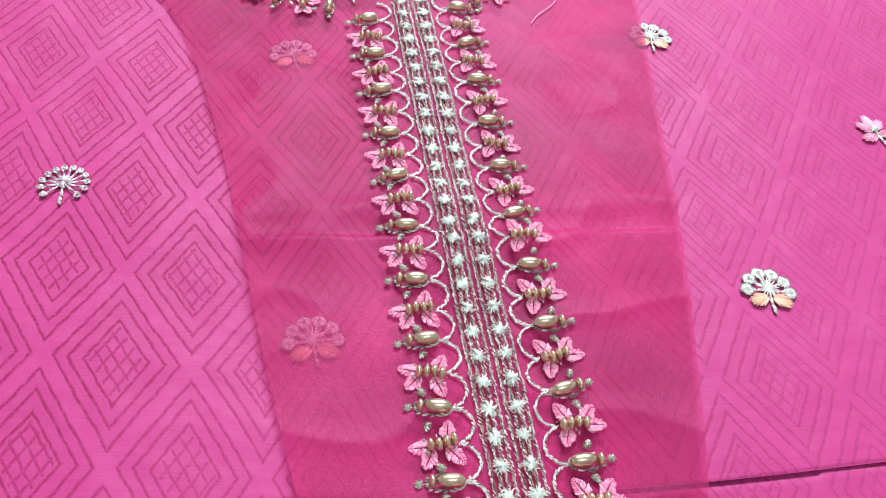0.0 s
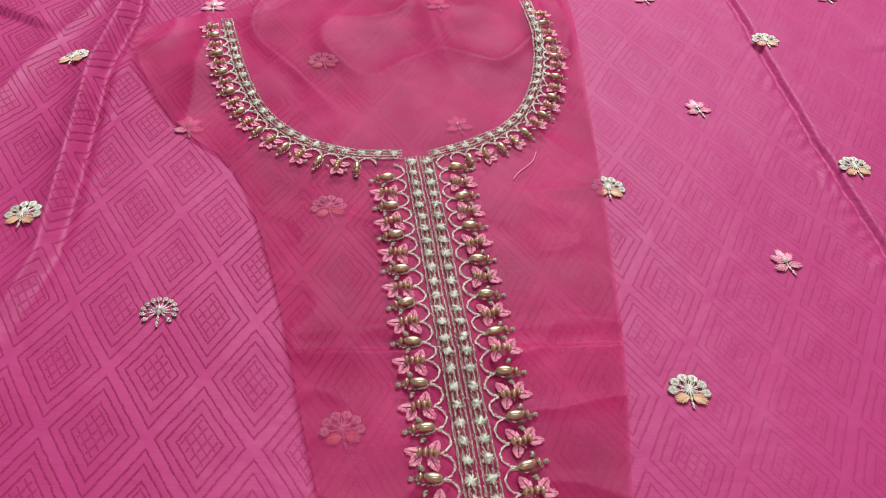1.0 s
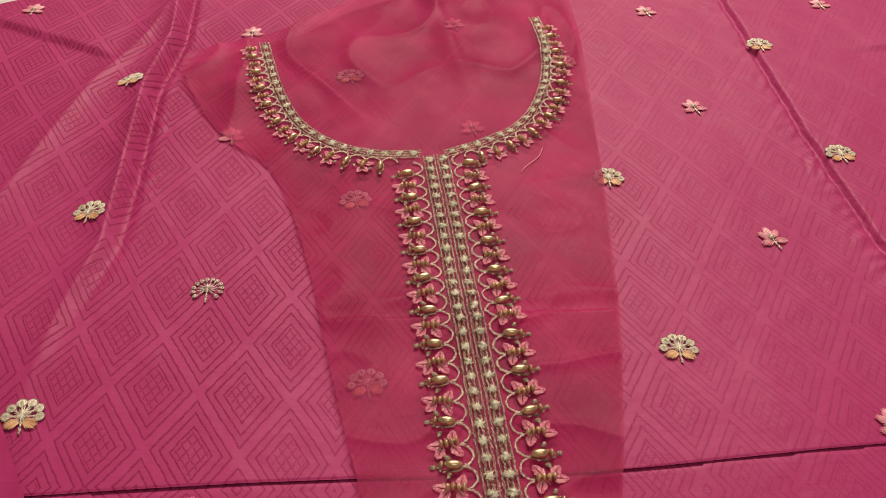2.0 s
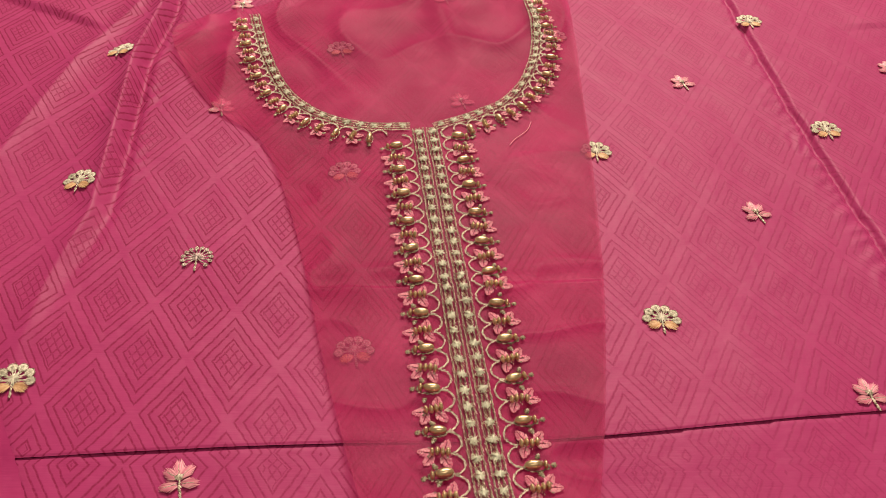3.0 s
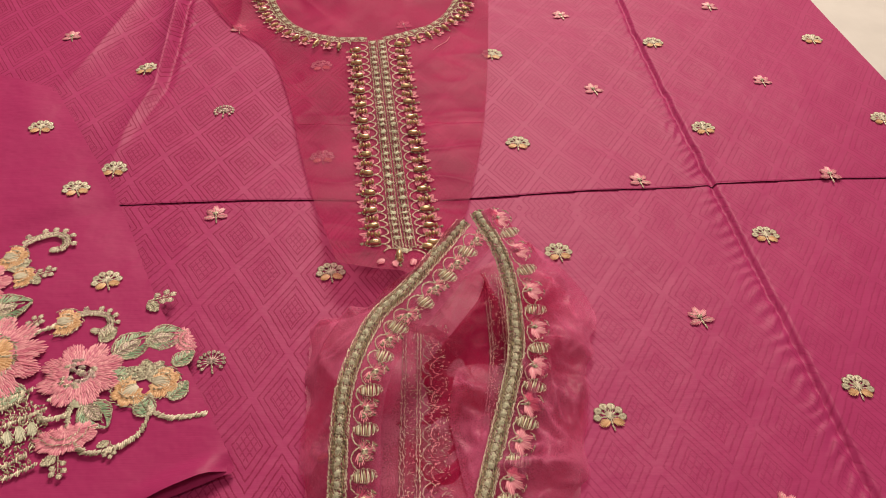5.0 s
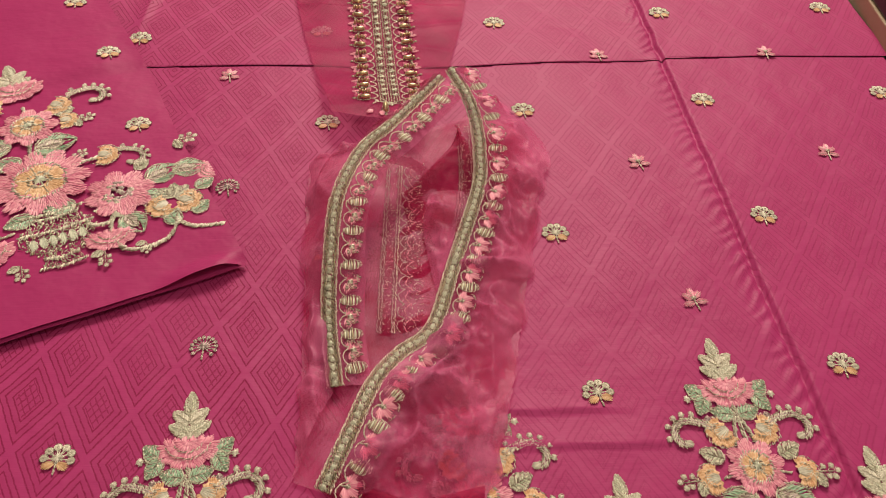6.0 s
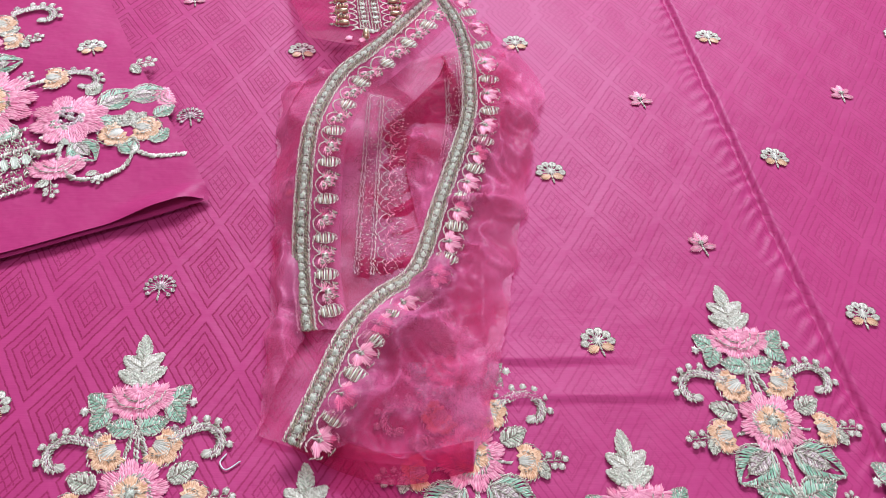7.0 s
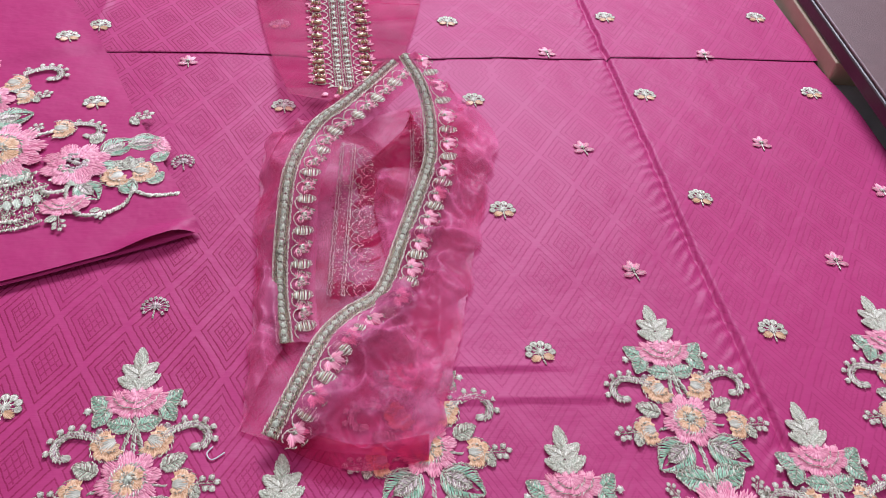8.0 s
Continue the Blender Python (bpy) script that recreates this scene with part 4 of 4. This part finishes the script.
def dotted_stripe(parent, P, height, label):
    """Narrow zari stripe: two rails, a ladder and pale star knots."""
    S = Stitches(ZARI, ZARI_DARK, SILVER)
    for off in (-0.0029, -0.0025, 0.0025, 0.0029):
        S.cord(shifted(P, off), 0.00042, 0.0005, 0 if abs(off) > 0.0027 else 1, 0.9, 0, 0.00012)
    for off in (-0.0011, -0.0006, 0.0006, 0.0011):
        S.cord(shifted(P, off), 0.00042, 0.0005, 1 if abs(off) < 0.0008 else 0, 0.9, 0, 0.00012)
    L = along(P, 0, 0)[3]
    for k in range(int(L / 0.0077)):
        x, y, d, _ = along(P, 0.004 + k * 0.0077, 0)
        S.knot((x, y), 0.0019, 16, 2, 0.00045, 0.0003, 0.4)
        for j in range(14):
            a, r = RNG.uniform(0, 6.28), RNG.uniform(0.0008, 0.0020)
            S.strand((x + r * math.cos(a), y + r * math.sin(a)), (x + (r + 0.0007) * math.cos(a + 0.4), y + (r + 0.0007) * math.sin(a + 0.4)), 0.00035, 0.0004, j % 2, 0.0007)
    return part("zari_stripe", drape(S.mesh("zari_stripe"), height, 0.0008), parent, None, label)


def bead_lane(parent, P, side, height, pitch, first, label, count=99, taper=0.0, size=1.0):
    """Scalloped cord with alternating bead drops and pink sprigs, to one side of a line."""
    L = along(P, 0, 0)[3]
    S = Stitches(ZARI, CREAM)
    line, s, k = [], first - pitch / 2, 0

    def narrow(s):
        return 1 - taper * smooth(0.45 * L, L, s)
    while s < L - 0.003 and len(line) < 28 * count:
        for t in np.linspace(0, 1, 15)[:-1]:
            x, y, d, _ = along(P, s + t * pitch / 2, side * narrow(s) * (0.0128 - 0.0046 * math.sin(math.pi * t) ** 0.55) * size ** 0.6)
            line.append((x, y))
        s += pitch / 2
    S.cord(line, 0.00060, 0.0006, 1, 0.7, 0, 0.00008)
    S.cord(np.array(line) + 0.00025, 0.00045, 0.0006, 0, 1.0, 0.0001, 0.0001)
    part("scallop_cord", drape(S.mesh("scallop_cord"), height, 0.0008), parent, None, label)
    s, k = first, 0
    while s < L - 0.002 and k < 2 * count:
        x, y, d, _ = along(P, s, side * narrow(s) * (0.0178 if k % 2 == 0 else 0.0172) * size ** 0.8)
        out = math.degrees(d) + 90 * side + RNG.uniform(-11, 11)
        m = pose(x, y, height(x, y) + 0.0009, 0, 0, out) @ Matrix.Scale(size, 4)
        if k % 2 == 0:
            g = part("bead_drop", DROP, parent, at=m)
            part("oval_bead", OVAL, g, at=pose(-0.0012, 0, 0.0016))
            part("round_bead", ROUND, g, at=pose(0.0033, 0, 0.0013))
        else:
            g = part("pink_sprig", SPRIG_BASE, parent, at=m)
            for i in range(4):
                part("round_bead", ROUND, g, at=pose(-0.0032 + 0.0020 * i, 0.0003 * math.sin(i * 2.1 + k), 0.0014))
        s += pitch / 2
        k += 1


AX = np.array([[-0.1215 * y + 0.0004, y] for y in np.linspace(-0.004, -0.2560, 60)])
LEFT_AXIS, RIGHT_AXIS = shifted(AX, -0.0037), shifted(AX, 0.0037)
dotted_stripe(neck_panel, LEFT_AXIS, panel_height, "silver zari stripe with star knots")
dotted_stripe(neck_panel, RIGHT_AXIS, panel_height, "")
bead_lane(neck_panel, AX, -1, panel_height, 0.0196, 0.0150, "cream scalloped cord")
bead_lane(neck_panel, AX, 1, panel_height, 0.0199, 0.0110, "")
NECK_L = spline([(-0.007, -0.003), (-0.031, -0.0025), (-0.052, 0.0045), (-0.0735, 0.023), (-0.0905, 0.055), (-0.1065, 0.106)], 80)
NECK_R = spline([(0.006, -0.003), (0.029, 0.0075), (0.046, 0.022), (0.0585, 0.041), (0.0670, 0.071), (0.0690, 0.103), (0.0655, 0.141)], 80)
dotted_stripe(neck_panel, NECK_L, panel_height, "")
dotted_stripe(neck_panel, NECK_R, panel_height, "")
bead_lane(neck_panel, shifted(NECK_L, -0.004), 1, panel_height, 0.0152, 0.0200, "", 9, 0.10, 0.82)
bead_lane(neck_panel, shifted(NECK_R, 0.004), -1, panel_height, 0.0152, 0.0165, "", 9, 0.50, 0.82)
# the placket's closing point
ex, ey = 0.0318, -0.2570
S = Stitches(ZARI, SILVER, PINK_THREAD, ZARI_DARK)
for pts in ([(-0.004, 0.001), (0.0, -0.004), (0.004, 0.001)], [(-0.0075, 0.005), (0.0, -0.002), (0.0075, 0.006)]):
    S.cord([(ex + a, ey + b) for a, b in pts], 0.0007, 0.0008, 0, 1)
S.knot((ex, ey - 0.001), 0.002, 8, 1, 0.0006)
for cx, r, a0, a1 in ((-0.0065, 0.0055, 0.2, 3.0), (0.0060, 0.0055, 0.0, 2.9)):
    S.cord(arc(ex + cx, ey - 0.006, r, a0, a1), 0.0008, 0.0008, 0, 1)
for x, y, a in ((-0.011, -0.011, 230), (-0.006, -0.012, 290), (0.006, -0.010, 250), (0.010, -0.008, 310)):
    S.petal((ex + x, ey + y), radians(a), 0.006, 0.005, 12, 2, 0.0005)
part("placket_point", drape(S.mesh("placket_point"), panel_height, 0.0008), neck_panel, None, "zari point closing the placket")
for x, y, a in ((ex - 0.003, ey - 0.0095, 276), (ex + 0.014, ey + 0.002, 345)):
    g = part("bead_drop", DROP, neck_panel, at=pose(x, y, panel_height(x, y) + 0.0009, 0, 0, a))
    part("oval_bead", OVAL, g, at=pose(-0.0012, 0, 0.0016))
    part("round_bead", ROUND, g, at=pose(0.0033, 0, 0.0013))

# -- the trim piece: wide zari border with leaf and flower edging --
LEAF_OVAL = Stitches(ZARI_DARK, ZARI, SILVER)
for i in range(13):
    u = -1 + 2 * (i + 0.5) / 13
    h = 0.0030 * math.sqrt(1 - u * u) * RNG.uniform(0.85, 1.12)
    LEAF_OVAL.strand((0.0045 * u, -h), (0.0045 * u + RNG.uniform(-0.0004, 0.0004), h), 0.0006, 0.0008, (1, 0, 2)[i % 3], RNG.uniform(0, 0.0002))
LEAF_OVAL.cord([(0.0047 * math.cos(t), 0.0030 * math.sin(t)) for t in np.linspace(0, 6.28, 20)], 0.0004, 0.0006, 1, 0.9, 0.0001, 0.0001)
LEAF_OVAL = LEAF_OVAL.mesh("zari_leaf")
TRIO = Stitches(PINK_THREAD, ZARI)
for a in (-70, -24, 24, 70):
    TRIO.petal((-0.002, 0), radians(a), 0.0066, 0.0044, 13, 0, 0.0004)
    TRIO.cord([(-0.002 + 0.007 * math.cos(radians(a + q)), 0.007 * math.sin(radians(a + q))) for q in (-16, -8, 0, 8, 16)], 0.0004, 0.0007, 1, 1.6, 0.0002, 0.0002)
TRIO.cord([(-0.004, 0), (-0.001, 0)], 0.0007, 0.001, 1)
TRIO.knot((-0.001, 0), 0.0012, 6, 1, 0.0005, 0.0004)
TRIO = TRIO.mesh("pink_trio")


TRIO_GREY = Stitches(PINK_THREAD, ZARI, ZARI_DARK)
for a in (-75, -25, 25, 75):
    TRIO_GREY.petal((-0.002, 0), radians(a), 0.0066, 0.0044, 7, 0, 0.0004)
    for k in range(12):
        r, b = RNG.uniform(0.002, 0.0068), radians(a + RNG.uniform(-20, 20))
        x, y, c = -0.002 + r * math.cos(b), r * math.sin(b), RNG.uniform(0, 3.1)
        TRIO_GREY.strand((x, y), (x + 0.0013 * math.cos(c), y + 0.0013 * math.sin(c)), 0.0004, 0.0005, 1 + k % 2, 0.0004)
TRIO_GREY.knot((0, 0), 0.0014, 8, 1, 0.0005, 0.0004)
TRIO_GREY = TRIO_GREY.mesh("grey_trio")


def scallops(P, side, pitch, near, deep, L):
    line, s = [], 0.004
    while s < L - 0.004:
        for t in np.linspace(0, 1, 12)[:-1]:
            line.append(along(P, s + t * pitch / 2, side * (near - deep * math.sin(math.pi * t) ** 0.6))[:2])
        s += pitch / 2
    return line


def trim_border(parent, P, side, height, pitch, label="wide silver zari border with scallops", sprig=None):
    """Pale satin core between dark grooves and silver rails, with sprigs along one side."""
    S = Stitches(ZARI, ZARI_DARK, SILVER, ZARI_PALE)
    for off, mt, w in ((-0.0040, 3, 0.0005), (-0.0036, 0, 0.0005), (-0.0030, 1, 0.0005), (-0.0024, 1, 0.0006), (0.0024, 1, 0.0006), (0.0030, 1, 0.0005), (0.0036, 0, 0.0005), (0.0040, 3, 0.0005)):
        S.cord(shifted(P, off), w, 0.0007, mt, 0.8, 0, 0.00015)
    for off, mt in ((-0.0019, 1), (-0.0012, 0), (-0.0004, 2), (0.0004, 3), (0.0012, 0), (0.0019, 1)):
        S.cord(shifted(P, off), 0.0008, 0.0007, mt, 0.8, 0.0001, 0.00015)
    L = along(P, 0, 0)[3]
    for k in range(int(L / 0.0046)):
        x, y, d, _ = along(P, 0.003 + k * 0.0046, 0)
        S.knot((x, y), 0.0014, 9, 2, 0.0005, 0.0004, 0.3)
        for e in (-1, 1):
            q = along(P, 0.003 + k * 0.0046 + 0.0023, e * 0.0012)
            S.strand((q[0], q[1]), (x + 0.002 * math.cos(d), y + 0.002 * math.sin(d)), 0.0005, 0.0005, 1, 0.0006)
    line = scallops(P, side, pitch, 0.0096, 0.0040, L)
    S.cord(line, 0.0006, 0.0007, 3, 0.8)
    band = part("zari_border", drape(S.mesh("zari_border"), height, 0.0006), parent, None, label)
    s, k = 0.006, 0
    while s < L - 0.004:
        x, y, d, _ = along(P, s, side * 0.0114)
        m = pose(x, y, height(x, y) + 0.0008, 0, 0, math.degrees(d) + 90 * side + RNG.uniform(-14, 14)) @ Matrix.Scale(1.18 if k % 2 else 1.22, 4)
        part("zari_leaf" if k % 2 else "trio_flower", LEAF_OVAL if k % 2 else (sprig or TRIO), band, at=m)
        s += pitch / 2
        k += 1


def veiled_border(parent, P, side, height, label):
    """The same border seen dimly under net: thin rails, loops and loose stitches."""
    S = Stitches(MAUVE, ZARI_PALE, PINK_THREAD)
    L = along(P, 0, 0)[3]
    for off, mt in ((-0.0046, 0), (-0.0030, 0), (0.0030, 0), (0.0046, 1)):
        S.cord(shifted(P, off), 0.0004, 0.0008, mt, 0.8, 0, 0.00025)
    for near, mt in ((0.0100, 0), (0.0140, 2)):
        S.cord(scallops(P, side, 0.0205, near, 0.0042, L), 0.0005, 0.0009, mt, 1.0, 0, 0.0002)
    for k in range(int(L / 0.00016)):
        s0, off = RNG.uniform(0, L), RNG.choice([RNG.uniform(-0.005, 0.005), RNG.uniform(0.008, 0.0195)])
        x, y, d, _ = along(P, s0, side * off)
        a = RNG.uniform(0, 3.1)
        S.strand((x, y), (x + 0.0013 * math.cos(a), y + 0.0013 * math.sin(a)), 0.0003, 0.0003, int(RNG.choice([0, 0, 1, 2])))
    part("veiled_border", drape(S.mesh("veiled_border"), height, 0.0006), parent, None, label)


def on_curve(C, outer=None):
    """Height of the tented net near an edge curve; falls off towards the outer curve."""
    def height(x, y):
        d = np.hypot(C[:, 0] - x, C[:, 1] - y)
        i = int(np.argmin(d))
        if outer is None:
            return float(C[i, 2])
        u = min(1.0, float(d[i]) / max(0.004, float(np.hypot(*(outer[i, :2] - C[i, :2])))))
        return float(C[i, 2] * (1 - u) + outer[i, 2] * u) + 0.0012
    return height


def veil(near, far, nu, seed, rough=0.0016, extend=0.0):
    """A net sheet hung between two edge curves in space, with loose crumples."""
    nv = len(near)
    V, F = [], []
    for j in range(nv):
        for i in range(nu):
            u = i / (nu - 1)
            p = near[j] * (1 - u) + far[j] * u
            p[:2] += extend * u ** 3 * np.array([ripple(p[0], p[1], 55, seed + 1), ripple(p[0], p[1], 55, seed + 2)])
            w = math.sin(math.pi * min(1, u * 1.0)) * rough
            bx, by = p[0] + 0.006 * ripple(p[0], p[1], 30, seed + 5), p[1] + 0.006 * ripple(p[0], p[1], 30, seed + 8)
            z = p[2] + w * (2.2 * (1 - abs(ripple(bx, by * 0.6, 42, seed))) ** 4 + 1.1 * (1 - abs(ripple(bx, by, 90, seed + 3))) ** 4 - 0.6)
            V.append((p[0], p[1], max(z, kurta_height(p[0], p[1], True) + 0.0010) - 0.0003))
    for j in range(nv - 1):
        for i in range(nu - 1):
            a = j * nu + i
            F.append((a, a + 1, a + nu + 1, a + nu))
    me = bpy.data.meshes.new("veil")
    me.from_pydata(V, [], F)
    me.polygons.foreach_set("use_smooth", [True] * len(F))
    me.update()
    return me


NB = 150
BAND_A, BAND_B = spline([(0.064, -0.264, 0.042), (0.049, -0.289, 0.041), (0.034, -0.313, 0.040), (0.019, -0.332, 0.037), (0.008, -0.367, 0.032), (0.007, -0.402, 0.022), (0.009, -0.439, 0.010), (0.016, -0.478, 0.005)], NB), spline([(0.071, -0.257, 0.042), (0.082, -0.278, 0.036), (0.088, -0.296, 0.028), (0.090, -0.316, 0.022), (0.089, -0.341, 0.016), (0.075, -0.397, 0.010), (0.064, -0.441, 0.008), (0.048, -0.460, 0.011), (0.036, -0.480, 0.014), (0.026, -0.510, 0.014), (0.016, -0.536, 0.008)], NB)
LEFT_OUT, RIGHT_OUT = spline([(0.064, -0.261, 0.040), (0.033, -0.304, 0.034), (0.006, -0.312, 0.016), (-0.015, -0.309, 0.006), (-0.014, -0.348, 0.003), (-0.008, -0.413, 0.003), (-0.001, -0.487, 0.003), (0.000, -0.529, 0.003)], NB), spline([(0.072, -0.254, 0.041), (0.094, -0.249, 0.024), (0.115, -0.261, 0.012), (0.130, -0.279, 0.006), (0.132, -0.317, 0.004), (0.122, -0.382, 0.003), (0.113, -0.422, 0.003), (0.106, -0.468, 0.003), (0.101, -0.499, 0.003), (0.095, -0.527, 0.004), (0.090, -0.542, 0.004)], NB)
A2, B2 = BAND_A[:, :2].copy(), BAND_B[:, :2].copy()
INNER_A = np.c_[shifted(A2, 0.0185), BAND_A[:, 2] * 0.80 + 0.001]
part("side_fold", veil(BAND_A, LEFT_OUT, 30, 2, 0.0034, 0.006), trim_piece, NET_LIGHT, "sheer layer falling to one side")
part("edge_strip", veil(BAND_A, INNER_A, 10, 5, 0.0008), trim_piece, NET_LIGHT, "sheer strip carrying the floral edging")
part("side_fold", veil(BAND_B, RIGHT_OUT, 60, 9, 0.0050, 0.007), trim_piece, NET_LIGHT)
LOW = np.array([1.0, 1.0, 0.06])
part("inner_layer", veil(INNER_A * LOW, (BAND_B * LOW)[np.minimum(NB - 1, np.arange(NB) * 62 // 100 + 4)], 40, 31, 0.0014), trim_piece, NET_DEEP, "deep crimson doubled net inside the loop")


def inner_height(x, y):
    i = int(np.argmin(np.hypot(A2[:, 0] - x, A2[:, 1] - y)))
    u = min(1.0, math.hypot(A2[i, 0] - x, A2[i, 1] - y) / 0.0185)
    return float(BAND_A[i, 2] * (1 - 0.2 * u) + 0.001 * u) + 0.0006


trim_border(trim_piece, A2, 1, inner_height, 0.0205, sprig=TRIO_GREY)
trim_border(trim_piece, B2, 1, on_curve(BAND_B, RIGHT_OUT), 0.0205)
GHOST_A, GHOST_B = spline([(0.037, -0.305, 0.004), (0.038, -0.379, 0.003), (0.039, -0.442, 0.003)], 50)[:, :2], spline([(0.081, -0.264, 0.010), (0.083, -0.322, 0.005), (0.078, -0.371, 0.003)], 40)[:, :2]


def under_height(x, y):
    return kurta_height(x, y, True) + 0.0034


veiled_border(trim_piece, GHOST_A, 1, under_height, "silver border veiled by net")
veiled_border(trim_piece, GHOST_B, 1, under_height, "silver border veiled by net")
# deep net for the doubled roll; its darkness also paints the edge's shade
HEM = spline([tuple(BAND_B[-1]), (0.036, -0.545, 0.006), (0.060, -0.550, 0.006), tuple(RIGHT_OUT[-1])], 50)
part("rolled_hem", veil(HEM, HEM + np.array([0.0, 0.0125, 0.0024]), 10, 20, 0.0010), trim_piece, NET_DEEP, "denser folded hem, its deep tone also standing for the shade at the edge")
part("crumpled_flap", veil(spline([(0.031, -0.328, 0.033), (0.051, -0.328, 0.026), (0.064, -0.337, 0.022)], 40), spline([(0.034, -0.324, 0.020), (0.049, -0.325, 0.016), (0.060, -0.335, 0.012)], 40), 14, 12, 0.003), trim_piece, NET_LIGHT)
part("crumpled_flap", veil(spline([(0.060, -0.341, 0.012), (0.070, -0.338, 0.012), (0.081, -0.340, 0.013)], 40), spline([(0.056, -0.365, 0.005), (0.063, -0.401, 0.004), (0.068, -0.418, 0.005)], 40), 30, 15, 0.004), trim_piece, NET_LIGHT)

# -- loose threads --
def loose_thread(name, pts, radius, mat, height, label):
    cu = bpy.data.curves.new(name, "CURVE")
    cu.dimensions, cu.bevel_depth, cu.bevel_resolution = "3D", radius, 2
    sp = cu.splines.new("POLY")
    P = spline(pts, 30)
    sp.points.add(len(P) - 1)
    for p, (x, y) in zip(sp.points, P):
        p.co = (x, y, height(x, y) + 0.0008, 1)
    cu.materials.append(mat)
    return tagged(new(name, cu), label, "thread")


loose_thread("loose_thread", [(-0.0105, -0.5365), (-0.0125, -0.5405), (-0.0095, -0.5435), (-0.0045, -0.5395)], 0.00035, PAPER, kurta_height, "short curled snip of white thread on the kurta fabric")
loose_thread("loose_thread", [(0.059, 0.002), (0.056, -0.006), (0.049, -0.014), (0.046, -0.019)], 0.00022, PINK_THREAD, panel_height, "fine pink loose thread lying on the neck panel")


# ---- a dark case on a wooden block beside the cloth ----
TAN = plain("light_wood", (0.50, 0.36, 0.24), 0.55, scale=60)
DARK = plain("dark_maroon_lacquer", (0.030, 0.010, 0.012), 0.35, scale=20)
# the top's mauve-brown has its reflection painted in
MAUVE_TOP = plain("brown_top_with_reflection", (0.20, 0.12, 0.12), 0.40, scale=80, relief=0.3)
case = tagged(new("display_case"), "dark maroon case with brown top resting on a light wooden block", "case")
case.matrix_world = pose(0, 0, 0, 0, 0, 1.8)
part("wooden_block", box_mesh(0.400, 0.470, -0.200, -0.060, -0.006, 0.0145, 0.0012), case, TAN, "light wooden block")
part("wooden_block", box_mesh(0.52, 0.57, -0.32, -0.060, -0.006, 0.0145, 0.0012), case, TAN)
part("body", box_mesh(0.402, 0.600, -0.360, -0.045, 0.0145, 0.0270, 0.002), case, DARK, "dark maroon side")
part("top_panel", box_mesh(0.4045, 0.5975, -0.3575, -0.0475, 0.0270, 0.0295, 0.001), case, MAUVE_TOP, "mauve-brown top with its reflection put into the colour")
